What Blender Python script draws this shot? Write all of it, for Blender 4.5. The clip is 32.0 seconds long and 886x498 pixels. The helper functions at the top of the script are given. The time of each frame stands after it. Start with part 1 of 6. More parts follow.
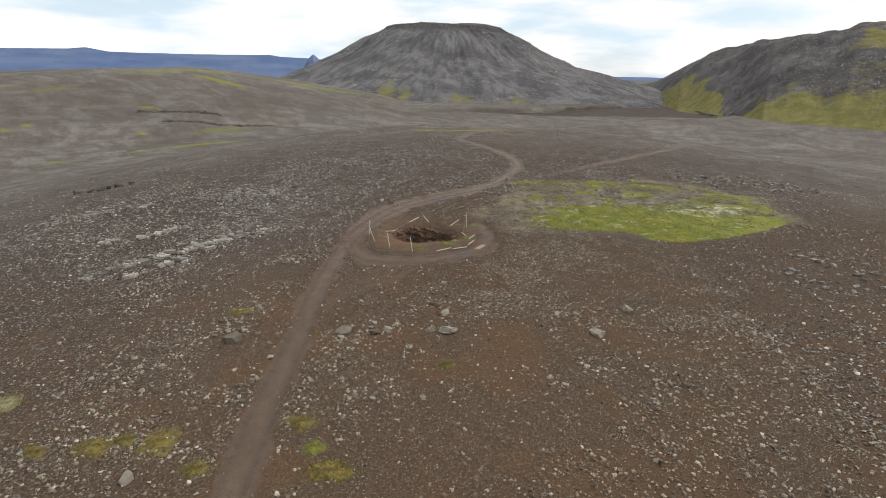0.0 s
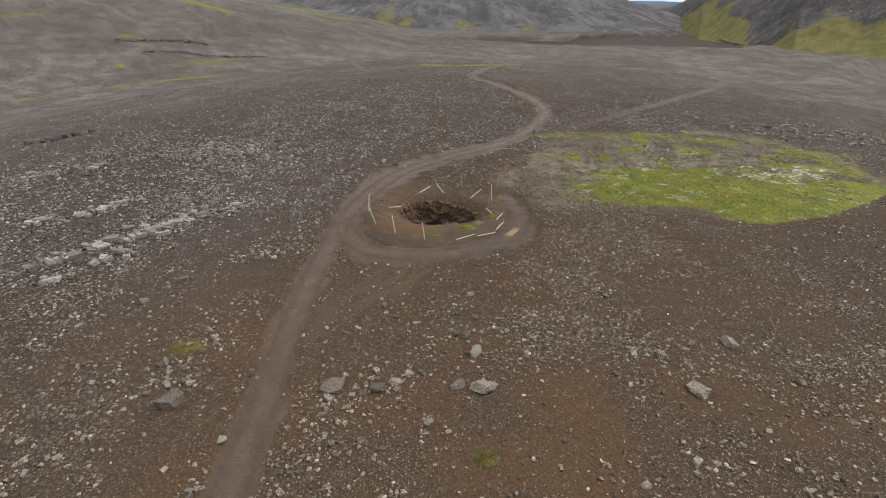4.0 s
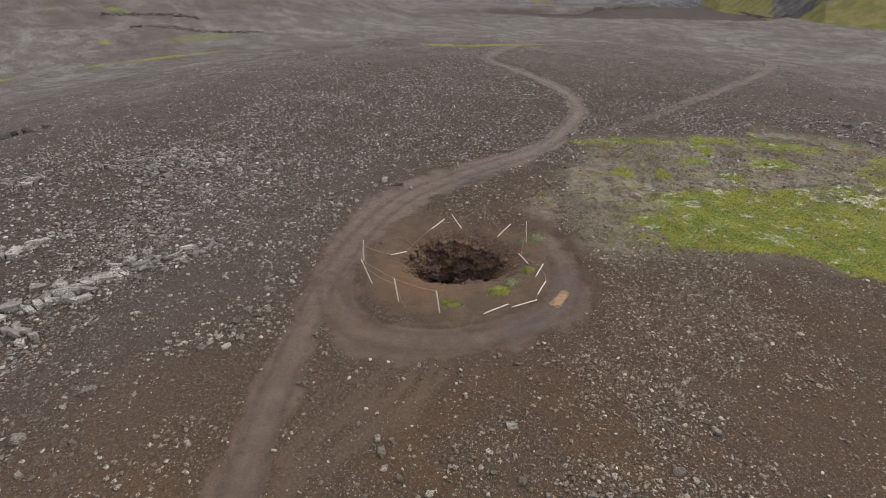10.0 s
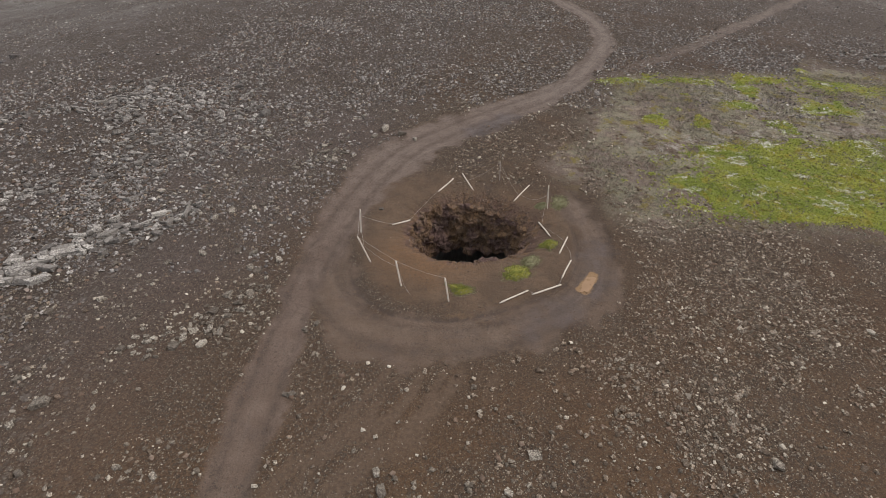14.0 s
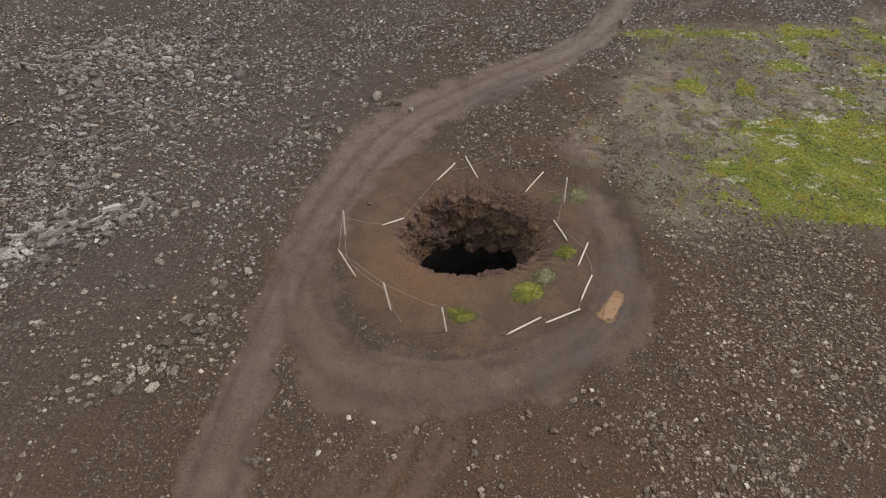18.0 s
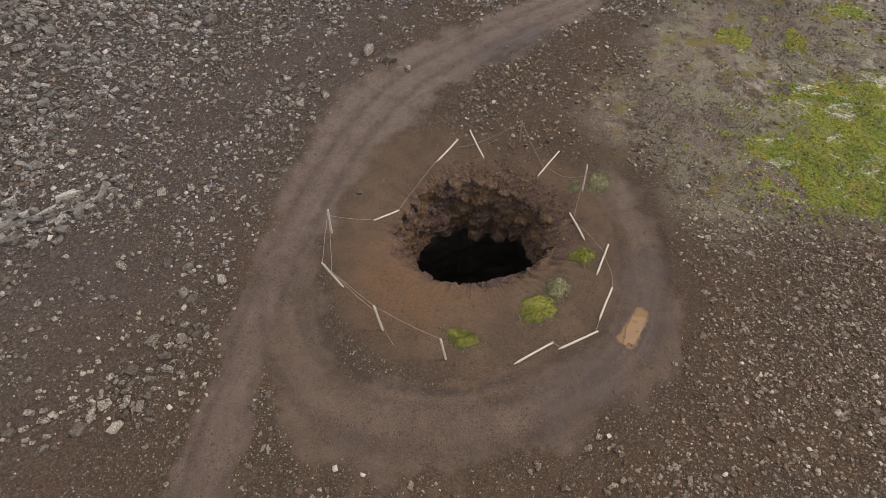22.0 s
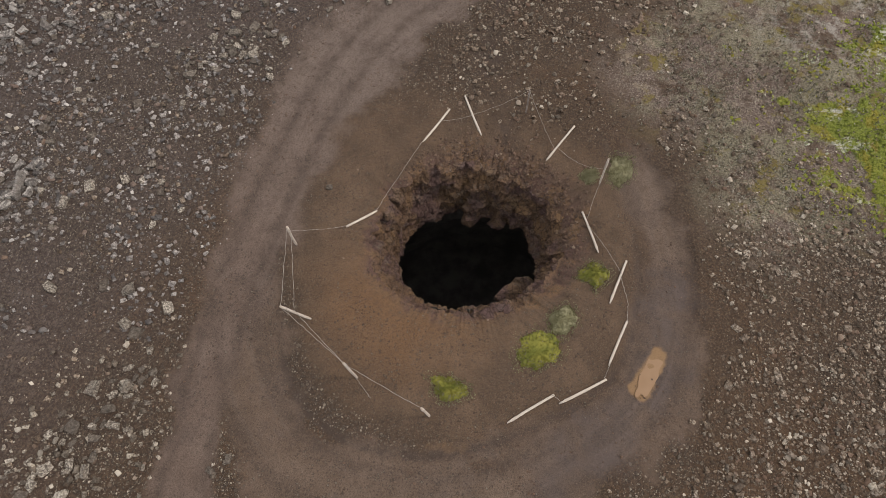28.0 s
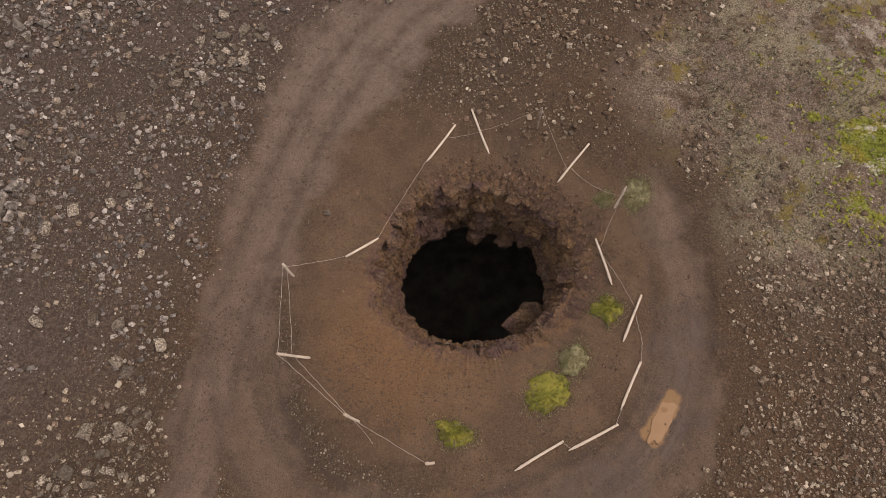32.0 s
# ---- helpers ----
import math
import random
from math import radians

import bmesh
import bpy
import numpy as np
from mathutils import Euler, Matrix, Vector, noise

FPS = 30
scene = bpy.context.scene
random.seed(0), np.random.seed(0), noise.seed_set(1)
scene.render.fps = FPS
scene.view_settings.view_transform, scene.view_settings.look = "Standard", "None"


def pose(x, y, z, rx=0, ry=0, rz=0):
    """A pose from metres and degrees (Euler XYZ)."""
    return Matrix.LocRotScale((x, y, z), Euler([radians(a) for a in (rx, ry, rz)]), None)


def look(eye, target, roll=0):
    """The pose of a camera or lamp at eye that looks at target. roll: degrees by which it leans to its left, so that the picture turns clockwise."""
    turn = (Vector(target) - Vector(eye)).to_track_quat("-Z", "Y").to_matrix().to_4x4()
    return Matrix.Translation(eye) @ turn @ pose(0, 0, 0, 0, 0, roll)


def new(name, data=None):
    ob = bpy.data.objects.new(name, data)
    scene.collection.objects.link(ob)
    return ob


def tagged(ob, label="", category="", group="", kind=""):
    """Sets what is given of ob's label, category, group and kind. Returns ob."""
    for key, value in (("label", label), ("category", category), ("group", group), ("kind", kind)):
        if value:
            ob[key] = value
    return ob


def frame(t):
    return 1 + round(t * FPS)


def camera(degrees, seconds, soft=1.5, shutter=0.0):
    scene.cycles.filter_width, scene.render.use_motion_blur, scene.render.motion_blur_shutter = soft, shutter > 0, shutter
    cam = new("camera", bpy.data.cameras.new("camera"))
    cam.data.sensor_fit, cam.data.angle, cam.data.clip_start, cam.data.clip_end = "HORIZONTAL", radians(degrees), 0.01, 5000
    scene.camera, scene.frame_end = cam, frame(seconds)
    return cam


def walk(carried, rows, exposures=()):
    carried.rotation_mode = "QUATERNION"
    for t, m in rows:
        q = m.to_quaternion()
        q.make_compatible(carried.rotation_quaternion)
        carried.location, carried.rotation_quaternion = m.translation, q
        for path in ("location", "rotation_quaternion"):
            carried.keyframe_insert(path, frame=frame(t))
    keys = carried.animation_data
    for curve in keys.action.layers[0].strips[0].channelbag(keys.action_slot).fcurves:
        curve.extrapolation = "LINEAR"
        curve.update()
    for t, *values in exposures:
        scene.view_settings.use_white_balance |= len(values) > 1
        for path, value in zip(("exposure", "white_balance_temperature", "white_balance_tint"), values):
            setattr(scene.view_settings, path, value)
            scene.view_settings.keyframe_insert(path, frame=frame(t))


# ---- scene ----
cam = camera(79.1, 32.0, soft=0.5)
METRES, EYE, TILT, LEAN, TURN = 56.0, 19.04, 2.6, 0.0, 0.0
ROWS = [
    (0.0, 0.0, 0.0, 0.0, 0.22, -20.98, -0.56),
    (0.5, -0.0037, 0.0322, -0.0021, 0.26, -21.62, -0.56),
    (1.0, -0.0075, 0.0651, -0.0042, 0.28, -22.28, -0.55),
    (1.5, -0.0115, 0.0991, -0.0062, 0.32, -22.91, -0.54),
    (2.0, -0.0154, 0.1333, -0.008, 0.35, -23.51, -0.54),
    (2.5, -0.0192, 0.1674, -0.0098, 0.38, -24.37, -0.53),
    (3.0, -0.0228, 0.2001, -0.0116, 0.4, -25.52, -0.54),
    (3.5, -0.0263, 0.2295, -0.0129, 0.44, -26.87, -0.54),
    (5.5, -0.0393, 0.3296, -0.0166, 0.56, -29.53, -0.56),
    (6.0, -0.0424, 0.3494, -0.018, 0.58, -29.5, -0.56),
    (6.5, -0.0451, 0.3683, -0.0192, 0.62, -29.46, -0.54),
    (7.0, -0.0472, 0.3878, -0.0204, 0.67, -29.4, -0.55),
    (7.5, -0.0484, 0.4089, -0.0214, 0.71, -29.35, -0.55),
    (8.0, -0.0487, 0.4314, -0.0223, 0.77, -29.31, -0.55),
    (8.5, -0.0487, 0.4533, -0.0235, 0.83, -29.26, -0.51),
    (9.0, -0.0492, 0.4737, -0.0242, 0.89, -29.35, -0.5),
    (9.5, -0.0496, 0.4922, -0.025, 0.95, -29.8, -0.44),
    (10.0, -0.0503, 0.5092, -0.0255, 1.02, -30.67, -0.45),
    (10.5, -0.0513, 0.525, -0.0261, 1.08, -31.54, -0.43),
    (11.0, -0.0518, 0.5394, -0.0271, 1.14, -32.51, -0.39),
    (11.5, -0.0526, 0.5527, -0.0281, 1.21, -33.56, -0.39),
    (12.0, -0.0534, 0.565, -0.0291, 1.3, -34.59, -0.37),
    (12.5, -0.0542, 0.5766, -0.0298, 1.37, -35.65, -0.37),
    (13.0, -0.0551, 0.5878, -0.03, 1.45, -36.69, -0.38),
    (13.5, -0.0558, 0.5986, -0.0305, 1.52, -37.66, -0.35),
    (14.0, -0.0567, 0.6101, -0.0305, 1.62, -38.57, -0.38),
    (14.5, -0.0572, 0.6219, -0.0305, 1.69, -39.28, -0.34),
    (16.5, -0.0572, 0.6754, -0.0335, 1.96, -42.54, -0.29),
    (17.0, -0.0565, 0.6904, -0.034, 2.02, -43.46, -0.28),
    (17.5, -0.0555, 0.7053, -0.0343, 2.12, -44.44, -0.32),
    (18.0, -0.0543, 0.7196, -0.0342, 2.2, -45.49, -0.3),
    (18.5, -0.0536, 0.7333, -0.0335, 2.27, -46.57, -0.3),
    (19.0, -0.0533, 0.7461, -0.0333, 2.3, -47.66, -0.3),
    (19.5, -0.0532, 0.758, -0.0335, 2.4, -48.77, -0.28),
    (20.0, -0.054, 0.7685, -0.0339, 2.44, -49.78, -0.3),
    (20.5, -0.054, 0.7792, -0.0342, 2.54, -50.87, -0.25),
    (21.0, -0.055, 0.7897, -0.0342, 2.57, -51.98, -0.28),
    (21.5, -0.0555, 0.8006, -0.0339, 2.62, -53.09, -0.29),
    (22.0, -0.0557, 0.8119, -0.0334, 2.67, -54.24, -0.28),
    (22.5, -0.0558, 0.8233, -0.0332, 2.72, -55.32, -0.29),
    (23.0, -0.056, 0.8351, -0.0333, 2.76, -56.4, -0.32),
    (23.5, -0.0554, 0.8472, -0.0335, 2.8, -57.48, -0.28),
    (24.0, -0.0548, 0.8595, -0.0338, 2.82, -58.61, -0.26),
    (24.5, -0.0538, 0.8718, -0.0344, 2.85, -59.79, -0.22),
    (25.0, -0.0525, 0.8839, -0.0359, 2.88, -61.01, -0.16),
    (25.5, -0.0515, 0.8954, -0.0376, 2.9, -62.28, -0.15),
    (27.5, -0.0492, 0.9348, -0.0408, 2.98, -67.51, -0.04),
    (28.0, -0.0501, 0.9423, -0.0411, 3.0, -68.8, -0.03),
    (28.5, -0.0511, 0.9493, -0.0416, 3.04, -70.1, -0.03),
    (29.0, -0.0519, 0.956, -0.0424, 3.06, -71.4, -0.02),
    (29.5, -0.0528, 0.9626, -0.0432, 3.05, -72.41, -0.03),
    (30.0, -0.0534, 0.9692, -0.0437, 3.08, -72.89, -0.0),
    (30.5, -0.0541, 0.976, -0.0439, 3.1, -73.34, 0.0),
    (31.0, -0.0547, 0.9827, -0.044, 3.11, -73.36, 0.0),
    (31.5, -0.0551, 0.9893, -0.0437, 3.12, -73.41, -0.0),
    (32.0, -0.0556, 0.9945, -0.0437, 3.17, -73.37, 0.02),
]
EXPOSURES = [(0.0, 0.20, 6820, 13.0), (3.5, 0.20, 6740, 14.2), (9.0, 0.19, 6600, 16.2), (14.0, 0.15, 6720, 17.5), (19.0, 0.10, 6870, 18.2), (23.0, 0.08, 6980, 19.2), (29.0, 0.05, 6950, 19.0), (30.5, 0.03, 7450, 23.0), (32.0, 0.05, 8000, 28.0)]
walk(cam, [(t, pose(0, 0, EYE, TILT, LEAN, TURN) @ pose(METRES * x, METRES * y, METRES * z, 90 + pitch, roll, yaw)) for t, x, y, z, yaw, pitch, roll in ROWS], EXPOSURES)


# ---- light ----
world = bpy.data.worlds.new("world")
scene.world = world
world.use_nodes = True
SUN_EL, SUN_AZ = 46.0, 80.0


def build_sky():
    nt = world.node_tree
    nt.nodes.clear()
    out = nt.nodes.new("ShaderNodeOutputWorld")
    bg = nt.nodes.new("ShaderNodeBackground")
    sky = nt.nodes.new("ShaderNodeTexSky")
    sky.sky_type, sky.sun_disc = "NISHITA", False
    sky.sun_elevation, sky.sun_rotation = radians(SUN_EL), radians(SUN_AZ)
    sky_gain = nt.nodes.new("ShaderNodeVectorMath")
    sky_gain.operation = "SCALE"
    sky_gain.inputs["Scale"].default_value = 0.13
    coord = nt.nodes.new("ShaderNodeTexCoord")
    squash = nt.nodes.new("ShaderNodeMapping")
    squash.inputs["Scale"].default_value = (1.6, 1.6, 7.0)
    cloud = nt.nodes.new("ShaderNodeTexNoise")
    cloud.inputs["Scale"].default_value, cloud.inputs["Detail"].default_value, cloud.inputs["Roughness"].default_value = 1.7, 6.0, 0.55
    cover = nt.nodes.new("ShaderNodeMapRange")
    cover.inputs["From Min"].default_value, cover.inputs["From Max"].default_value, cover.inputs["To Min"].default_value = 0.30, 0.52, 0.55
    shade = nt.nodes.new("ShaderNodeTexNoise")
    shade.inputs["Scale"].default_value, shade.inputs["Detail"].default_value = 3.4, 4.0
    grey = nt.nodes.new("ShaderNodeMix")
    grey.data_type = "RGBA"
    grey.inputs[6].default_value, grey.inputs[7].default_value = (0.60, 0.77, 0.91, 1), (0.93, 0.945, 0.955, 1)
    mix = nt.nodes.new("ShaderNodeMix")
    mix.data_type = "RGBA"
    L = nt.links.new
    L(coord.outputs["Generated"], squash.inputs["Vector"])
    L(squash.outputs[0], cloud.inputs["Vector"])
    L(squash.outputs[0], shade.inputs["Vector"])
    L(cloud.outputs[0], cover.inputs["Value"])
    tone = nt.nodes.new("ShaderNodeMapRange")
    tone.inputs["From Min"].default_value, tone.inputs["From Max"].default_value = 0.34, 0.56
    L(shade.outputs[0], tone.inputs["Value"])
    L(tone.outputs[0], grey.inputs[0])
    L(sky.outputs[0], sky_gain.inputs[0])
    L(cover.outputs[0], mix.inputs[0])
    L(sky_gain.outputs[0], mix.inputs[6])
    L(grey.outputs[2], mix.inputs[7])
    L(mix.outputs[2], bg.inputs["Color"])
    bg.inputs["Strength"].default_value = 1.0
    L(bg.outputs[0], out.inputs[0])


build_sky()
sun_data = bpy.data.lights.new("sun", "SUN")
sun_data.energy, sun_data.angle, sun_data.color = 1.5, radians(10), (1.0, 0.96, 0.9)
sun = new("sun", sun_data)
sun.matrix_world = look((0, 0, 0), (-math.sin(radians(SUN_AZ)), -math.cos(radians(SUN_AZ)), -math.tan(radians(SUN_EL))))


# ---- arithmetic of the land ----
def sstep(a, b, v):
    u = np.clip((np.asarray(v, float) - a) / (b - a), 0, 1)
    return u * u * (3 - 2 * u)


def hash2(i, j, seed):
    v = (i * 374761393 + j * 668265263 + seed * 974711) & 0xFFFFFFFF
    v = ((v ^ (v >> 13)) * 1274126177) & 0xFFFFFFFF
    return ((v ^ (v >> 16)) & 0xFFFFFF) / float(0xFFFFFF)


def vnoise(x, y, seed=0):
    """Smooth value noise in 0..1, one cell a unit."""
    xi, yi = np.floor(x), np.floor(y)
    fx, fy = x - xi, y - yi
    fx, fy = fx * fx * (3 - 2 * fx), fy * fy * (3 - 2 * fy)
    i, j = xi.astype(np.int64), yi.astype(np.int64)
    a, b = hash2(i, j, seed), hash2(i + 1, j, seed)
    c, d = hash2(i, j + 1, seed), hash2(i + 1, j + 1, seed)
    return (a + (b - a) * fx) * (1 - fy) + (c + (d - c) * fx) * fy


def fbm(x, y, size, octaves=4, seed=0, gain=0.5):
    x, y = np.asarray(x, float), np.asarray(y, float)
    total, amp, norm = 0.0, 1.0, 0.0
    for k in range(octaves):
        f = 2.0 ** k / size
        total = total + amp * vnoise(x * f + 17.3 * k, y * f - 9.1 * k, seed + k)
        norm += amp
        amp *= gain
    return total / norm


def smooth_line(points, steps=6):
    """A Catmull-Rom curve through the points."""
    p = [np.array(q, float) for q in points]
    p = [2 * p[0] - p[1]] + p + [2 * p[-1] - p[-2]]
    out = []
    for a, b, c, d in zip(p, p[1:], p[2:], p[3:]):
        for k in range(steps):
            u = k / steps
            out.append(0.5 * (2 * b + (c - a) * u + (2 * a - 5 * b + 4 * c - d) * u * u + (3 * b - a - 3 * c + d) * u ** 3))
    out.append(p[-2])
    return np.array(out)


def line_distance(x, y, line, reach=9.0):
    """The distance from a line up to reach, how far along it (0..1) the nearest place is, and the signed side."""
    shape = x.shape
    x, y = x.ravel(), y.ravel()
    order = np.argsort(y, kind="stable")
    xs, ys = x[order], y[order]
    best, along, side = np.full(xs.shape, reach), np.zeros(xs.shape), np.zeros(xs.shape)
    n = len(line) - 1
    for k in range(n):
        (ax, ay), (bx, by) = line[k], line[k + 1]
        lo, hi = np.searchsorted(ys, (min(ay, by) - reach, max(ay, by) + reach))
        near = lo + np.where((xs[lo:hi] > min(ax, bx) - reach) & (xs[lo:hi] < max(ax, bx) + reach))[0]
        if not len(near):
            continue
        px, py = xs[near], ys[near]
        dx, dy = bx - ax, by - ay
        ll = dx * dx + dy * dy + 1e-12
        u = np.clip(((px - ax) * dx + (py - ay) * dy) / ll, 0, 1)
        d = np.hypot(px - ax - u * dx, py - ay - u * dy)
        m = d < best[near]
        w = near[m]
        best[w] = d[m]
        along[w] = (k + u[m]) / n
        side[w] = np.sign((px[m] - ax) * dy - (py[m] - ay) * dx)
    back = np.empty_like(order)
    back[order] = np.arange(len(order))
    return best[back].reshape(shape), along[back].reshape(shape), side[back].reshape(shape)


def inside_distance(x, y, poly):
    """Signed distance from a closed outline, positive inside."""
    poly = np.array(poly, float)
    d, _, _ = line_distance(x, y, np.vstack([poly, poly[:1]]))
    inside = np.zeros(x.shape, bool)
    for (ax, ay), (bx, by) in zip(poly, np.roll(poly, -1, 0)):
        if ay != by:
            inside ^= ((ay > y) != (by > y)) & (x < (bx - ax) * (y - ay) / (by - ay) + ax)
    return np.where(inside, d, -d)


# ---- plan ----
PIT = (-2.2, 61.5)
# radius of the pit's upper rim and of its throat, counter-clockwise from +x, every 22.5 degrees
RIM = (3.75, 3.9, 3.85, 3.6, 3.5, 3.45, 3.5, 3.55, 3.75, 3.7, 3.5, 3.1, 2.92, 2.9, 3.2, 3.45)
THROAT = (3.0, 3.1, 3.15, 3.0, 3.05, 3.05, 2.95, 2.9, 2.85, 2.85, 2.8, 2.72, 2.58, 2.6, 2.88, 2.98)
THROAT_Z = (-2.2, -2.4, -2.8, -3.0, -3.1, -3.1, -3.0, -2.7, -2.2, -1.4, -0.8, -0.5, -0.35, -0.3, -0.5, -1.3)

ROAD = smooth_line([(-10.1, -60), (-10.1, 5), (-10.3, 21), (-10.65, 28), (-10.95, 36), (-11.2, 43), (-11.3, 49), (-11.2, 53), (-11.0, 57), (-10.5, 61), (-9.5, 65),
                    (-8.1, 68.8), (-5.6, 72.7), (-2.3, 75.6), (1.2, 78.5), (6.0, 82.6), (9.6, 88.0), (13.0, 96.0), (13.8, 103.9), (12.2, 112), (8.0, 122), (4.2, 129.5), (4.6, 137), (8.8, 147.5), (16.2, 160), (30, 176)])
RING = smooth_line([(-10.7, 58.6), (-9.9, 56), (-8.4, 53.9), (-6.4, 52.6), (-3.8, 52.2), (-1.0, 52.7), (1.3, 53.8), (3.4, 55.4), (4.7, 57.5), (5.1, 60), (4.9, 62.8), (4.2, 65.3), (3.2, 67.5)])
SPUR = smooth_line([(7.6, 84.4), (12.4, 87.1), (19.5, 93.2), (29.7, 104), (45.0, 121.5), (56, 135), (64.5, 148), (68, 157), (67, 166), (60, 173)])
GULLY = smooth_line([(-0.9, 74.0), (-1.7, 71.5), (-1.5, 69.0), (-0.9, 67.0), (-0.8, 65.2)])
# dirt scraped by turning wheels between the track and the ring
SCRAPE = [(-10.3, 49.8), (-7.6, 51.6), (-4.2, 50.9), (-1.2, 49.9), (-3.6, 47.2), (-6.0, 45.2), (-8.2, 42.8), (-9.6, 41)]
GREEN = [(12.1, 67.6), (11.6, 64.6), (14.2, 63.6), (16.8, 63), (20.0, 62.9), (23.2, 62.4), (24.6, 60.2), (27.8, 59.3), (34.2, 61.4), (40.5, 65.5), (46.9, 69.8), (49.1, 79.2), (43, 79.8), (37, 77.6), (30, 75.8), (24, 74.4), (18, 73), (14, 71.6)]
SPARSE = [(5.0, 69), (7.2, 63.5), (9.5, 60.6), (13.0, 62.6), (22, 62.6), (27.5, 60), (36, 63.5), (49, 71), (50, 79), (52, 83.5), (42, 90), (34, 91.5), (27, 90), (17, 87), (11, 85.5), (7.5, 76)]
# yellow moss patches behind the green: centre and half widths
OLIVE = [(14.5, 85.2, 2.6, 0.9), (19.0, 85.6, 3.2, 1.1), (36.0, 86.6, 5.5, 2.4), (45.5, 83.2, 6.0, 2.2), (34.2, 90.2, 2.4, 1.2), (29.5, 81.0, 3.4, 1.4), (22.5, 80.5, 2.0, 1.0), (41.0, 81.2, 3.0, 1.0), (9.0, 70.6, 0.7, 0.9), (25.5, 86.8, 2.0, 0.9)]


WASH = [(10, 435), (42, 470), (80, 452), (137, 520), (200, 590), (262, 690), (258, 615), (225, 490), (228, 440), (190, 395), (120, 405), (60, 400)]


def round_pit(values, angle):
    n = len(values)
    u = (np.asarray(angle) / (2 * math.pi) % 1.0) * n
    i = np.floor(u).astype(int)
    w = u - i
    w = w * w * (3 - 2 * w)
    v = np.array(values)
    return v[i % n] * (1 - w) + v[(i + 1) % n] * w


def rim_radius(angle):
    return round_pit(RIM, angle) + 0.35 * (vnoise(angle * 5.0, angle * 0 + 3.0, 5) - 0.5) + 0.22 * (vnoise(angle * 17.0, angle * 0 + 7.0, 6) - 0.5) + 0.12 * (vnoise(angle * 43.0, angle * 0 + 11.0, 7) - 0.5)


def masks(x, y):
    """Where the tracks, the trodden apron, the moss and the stones lie."""
    wob = fbm(x, y, 1.4, 3, 21) - 0.5
    d, along, side = line_distance(x, y, ROAD)
    half = 1.0 + 1.05 * sstep(57, 69, y) - 0.95 * sstep(74, 86, y)
    loose = sstep(56, 66, y) * sstep(84, 76, y)
    road = sstep(0.5 + 0.5 * loose, -0.4 - 0.5 * loose, d - half + (1.3 + 0.9 * loose) * wob)
    rut = np.exp(-((d - 0.72) / 0.26) ** 2) * road
    d2, along2, _ = line_distance(x, y, RING)
    half2 = 1.35 - 0.4 * sstep(0.45, 0.75, along2)
    ring = sstep(0.75, -0.5, d2 - half2 + 1.3 * wob) * sstep(1.0, 0.86, along2)
    rut = np.maximum(rut, np.exp(-((d2 - 0.75) / 0.3) ** 2) * ring * 0.8)
    inner = np.hypot(x - PIT[0], y - PIT[1]) < 8.6
    rut = np.maximum(rut, 1.3 * np.exp(-((d2 - half2 - 0.05 + 0.3 * wob) / 0.2) ** 2) * inner * sstep(0.95, 0.7, along2) * sstep(0.0, 0.1, along2))
    ringsoft = sstep(0.8, -0.5, d2 - half2 + 2.2 * wob) * sstep(1.0, 0.86, along2) * 0.8
    d3, _, _ = line_distance(x, y, SPUR)
    spur = sstep(0.35, -0.35, d3 - 0.85 + 0.7 * wob) * (0.38 + 0.34 * sstep(10, 35, x))
    rut = np.maximum(rut, 0.8 * np.exp(-((d3 - 0.1) / 0.2) ** 2) * spur)
    u, v = 0.86 * x - 0.51 * y, 0.51 * x + 0.86 * y
    streak = fbm(u + 0.3 * np.sin(v * 0.6), v * 0.14, 0.5, 3, 55, 0.6)
    smear = sstep(-0.7, 0.9, inside_distance(x, y, SCRAPE) + 2.2 * wob) * (0.08 + 0.92 * sstep(0.45, 0.58, streak))
    d5, _, _ = line_distance(x, y, GULLY)
    rut = np.maximum(rut, 0.9 * np.exp(-((d5 + 0.8 * wob) / 0.6) ** 2) * (0.5 + sstep(0.4, 0.6, fbm(x, y, 0.7, 3, 56))))
    ang = np.arctan2(y - PIT[1], x - PIT[0])
    rr = np.hypot(x - PIT[0], y - PIT[1])
    apron = sstep(7.6, 5.6, rr + 1.2 * wob + 0.9 * np.sin(ang - 0.4) - 2.4 * np.exp(-((ang - 2.35) / 0.55) ** 2)) * (1 - 0.55 * sstep(0.45, 1.1, np.sin(ang)) * sstep(4.2, 5.4, rr))
    n1 = fbm(x, y, 5.0, 4, 31) - 0.5
    n2 = fbm(x, y, 1.6, 3, 77)
    gd = inside_distance(x, y, GREEN)
    north = sstep(67, 76, y + 3.5 * n1)
    west = sstep(16.5, 12.5, x)
    green = sstep(-0.5 - 1.6 * west, 0.6 + 1.4 * west, gd + (0.9 + 3.0 * north) * n1) * (1 - north * 0.75 * sstep(0.60, 0.44, n2)) * (1 - 0.25 * sstep(0.36, 0.26, n2)) * (1 - 0.8 * sstep(18, 13, x) * sstep(0.56, 0.42, n2))
    for cx, cy, rx, ry in OLIVE:
        far_out = np.hypot((x - cx) / rx, (y - cy) / ry)
        green = np.maximum(green, 0.62 * sstep(1.3, 0.4, far_out + 2.4 * n1 + 0.8 * (n2 - 0.5)))
    sparse = sstep(-2.2, 2.0, inside_distance(x, y, SPARSE) + (2.5 + 4.5 * np.maximum(sstep(65, 70, y), sstep(14, 10, x))) * n1)
    clump = sparse * sstep(0.62, 0.74, fbm(x, y, 2.2, 3, 41)) * sstep(64, 69, y)
    green = np.maximum(green, 0.7 * clump)
